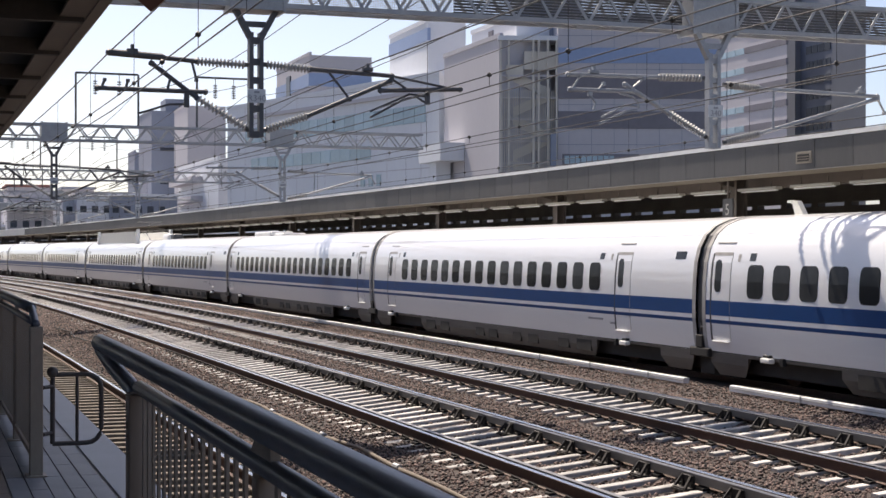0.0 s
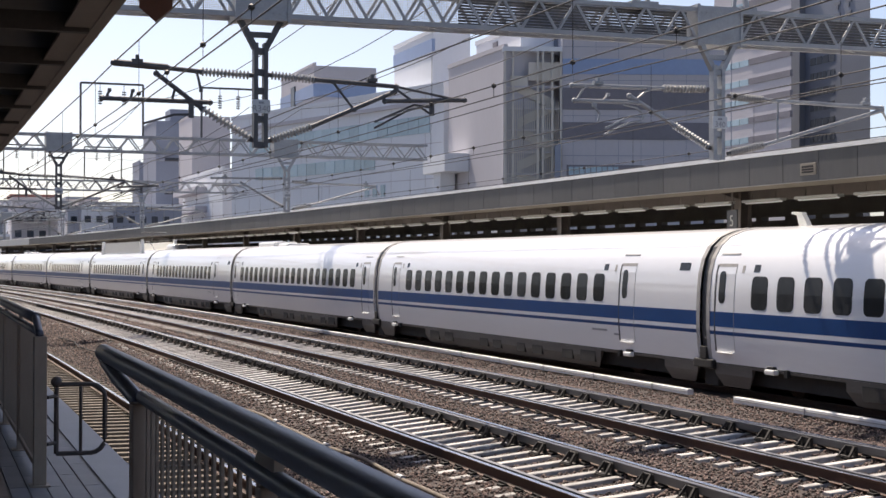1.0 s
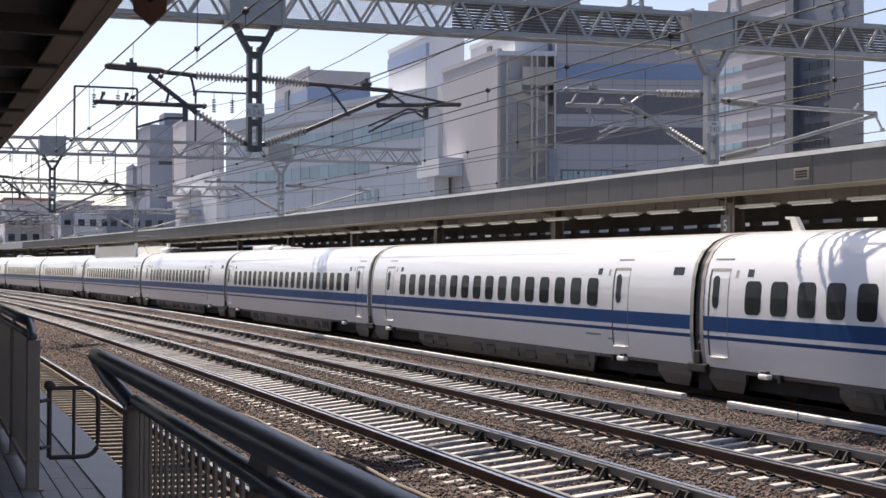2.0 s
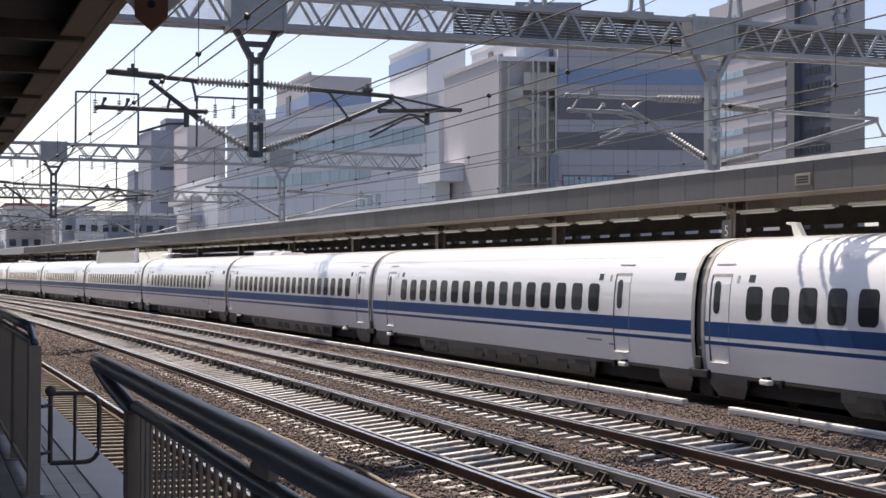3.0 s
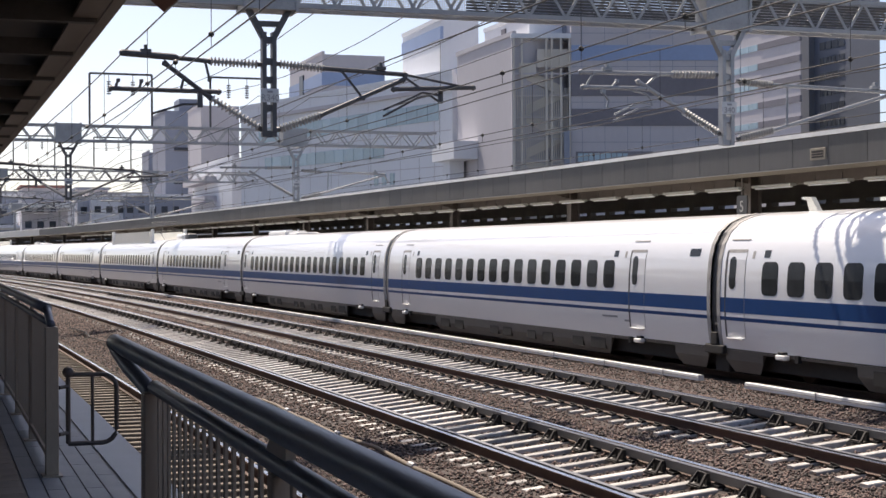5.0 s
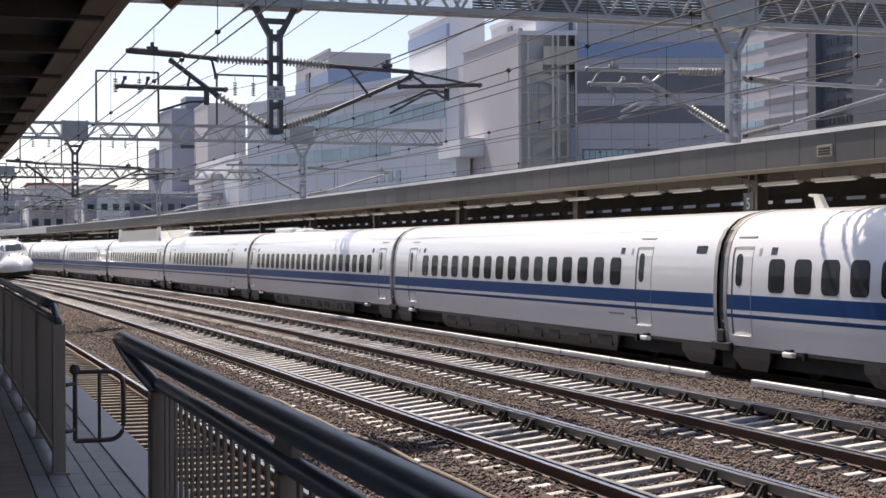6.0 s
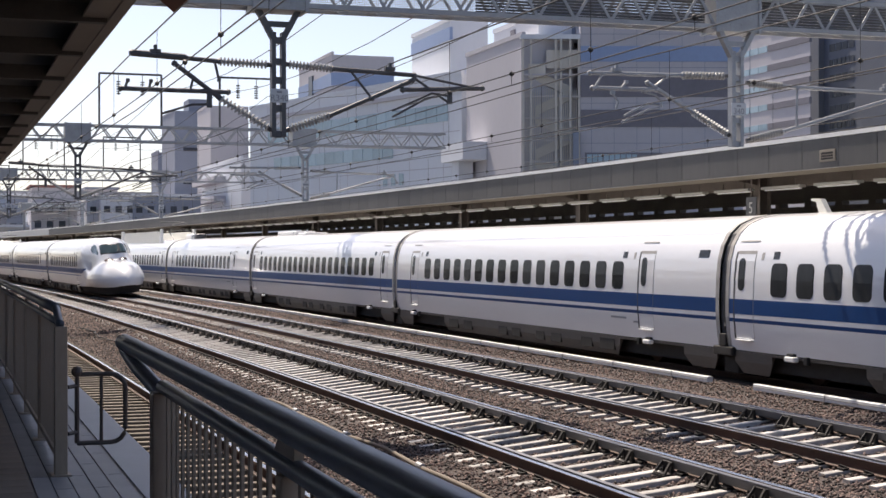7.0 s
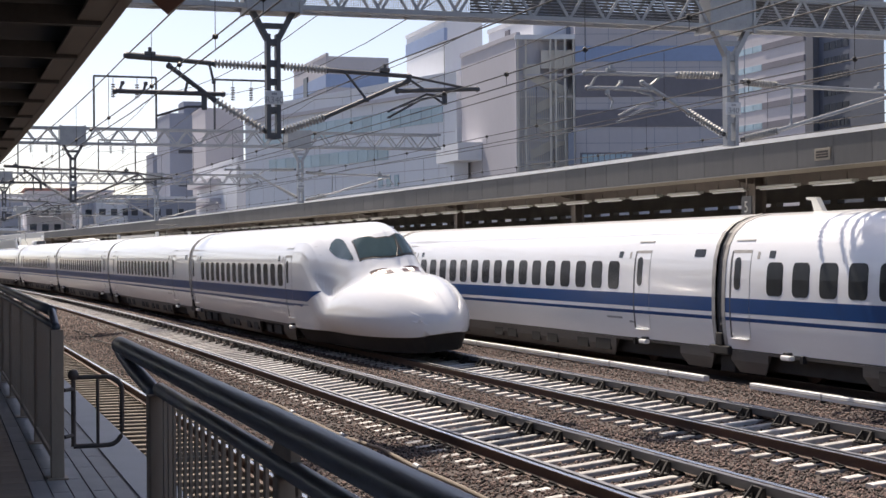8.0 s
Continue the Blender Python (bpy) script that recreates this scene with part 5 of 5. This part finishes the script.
    y0, y1 = 90.1 * k, 100.0 * k
    part("wall", prism(bmesh.new(), [(X * k, y0), (X * k, y1), (X * k + 45, y1 + 75), (X * k + 45, y0 + 72)], -0.6, 86, "z"), M_BTOWER, b)
    part("corner_shaft", boxed(X * k - 1.5, X * k, y1 - 5.5, y1 + 1.5, -0.6, 70), M_BGRAPH, b)
    for i in range(8):
        z = far_scaled(17.0 - 1.1 * i, k)
        pane_row(b, X * k, y0 + 13.5, y0 + 24, z, z + 1.7, 6 if i % 2 else 4, M_BWIN, 0.2)
    for c in range(2):
        for r in range(4):
            zz = far_scaled(21.9 - 0.78 * r, k)
            yy = y0 + 7.0 + 4.4 * c
            part("lettering_bar", boxed(X * k - 0.25, X * k + 0.1, yy, yy + 2.2, zz - 0.9, zz - 0.25), M_BGRAPH, b)
            part("lettering_bar", boxed(X * k - 0.25, X * k + 0.1, yy + 0.8, yy + 1.4, zz - 1.9, zz - 0.9), M_BGRAPH, b)
    part("roof_slope", prism(bmesh.new(), [(y1, 60), (y1 + 22, 60), (y1, 84)], X * k, X * k + 20, "x"), M_BTOWER, b)
    low_town()


def low_town():
    """Small blocks of the town far down the line."""
    rng = random.Random(7)
    mats = (M_BWHITE, M_BLILAC, M_STAIRW, M_BSLATE, M_BWHITE)
    for i in range(64):
        y = 300 + rng.random() * 190
        x = y * (0.03 + 0.11 * rng.random())
        w, d, h = 6 + rng.random() * 9, 6 + rng.random() * 10, 6 + rng.random() * 9 + (y - 300) * 0.02
        b = thing("town_building", "small pale town building far down the line", "building", pose(x, y, 0), "far town buildings")
        part("wall", boxed(-w / 2, w / 2, -d / 2, d / 2, -0.6, h), mats[i % 5], b)
        part("roof", boxed(-w / 2 - 0.3, w / 2 + 0.3, -d / 2 - 0.3, d / 2 + 0.3, h, h + 0.5), M_ROOFRED if i % 9 == 0 else mats[(i + 2) % 5], b)
        proto = None
        for s in range(int(h // 3)):
            for c in range(int(w // 2.2)):
                m = pose(-w / 2 + 1.2 + 2.2 * c, -d / 2, 1.2 + 3 * s)
                if proto is None:
                    proto = part("window", boxed(-0.6, 0.6, -0.06, 0.1, 0, 1.3), M_BWIN, b)
                    proto.matrix_basis = m
                else:
                    twin(proto, b, m)
    b = thing("platform_roof", "bright white station roof edge far down the line", "roof", pose(19.0, 296, 0))
    part("roof", boxed(-7, 4.5, -4, 4, 10.9, 11.7), M_CAP, b)
    for x in (-6, 2):
        part("column", boxed(x - 0.2, x + 0.2, -0.2, 0.2, -0.6, 10.2), M_GALV, b)


build_ground()
build_track("near", "curved siding track beside the platform", 8.0, 90)
build_track("c", "through track on pale concrete sleepers", 12.0, 190)
build_track("b", "through track of the passing train on pale concrete sleepers", 15.0, 190)
build_track("a", "platform track under the standing train", 10.0, 60)
own_platform()
added_walls()
far_platform()
far_columns()
own_canopy()
warning_plate()
car_sign()
canopy_vent()
fence_run(-0.9, 5.88, True, "bronze steel platform fence with a thick handrail")
fence_run(11.25, 42.0, False, "bronze steel platform fence running on along the platform edge")
side_gate()
for i, s in enumerate(BEAMS):
    portal(s)
    if i < 4:
        for u in POSTS:
            drop_post(u, s, i == 0)
wires()
trackside()
trackside_cable()
parked_train()
passing_train()
city()
boards()
build_stones()
motions()
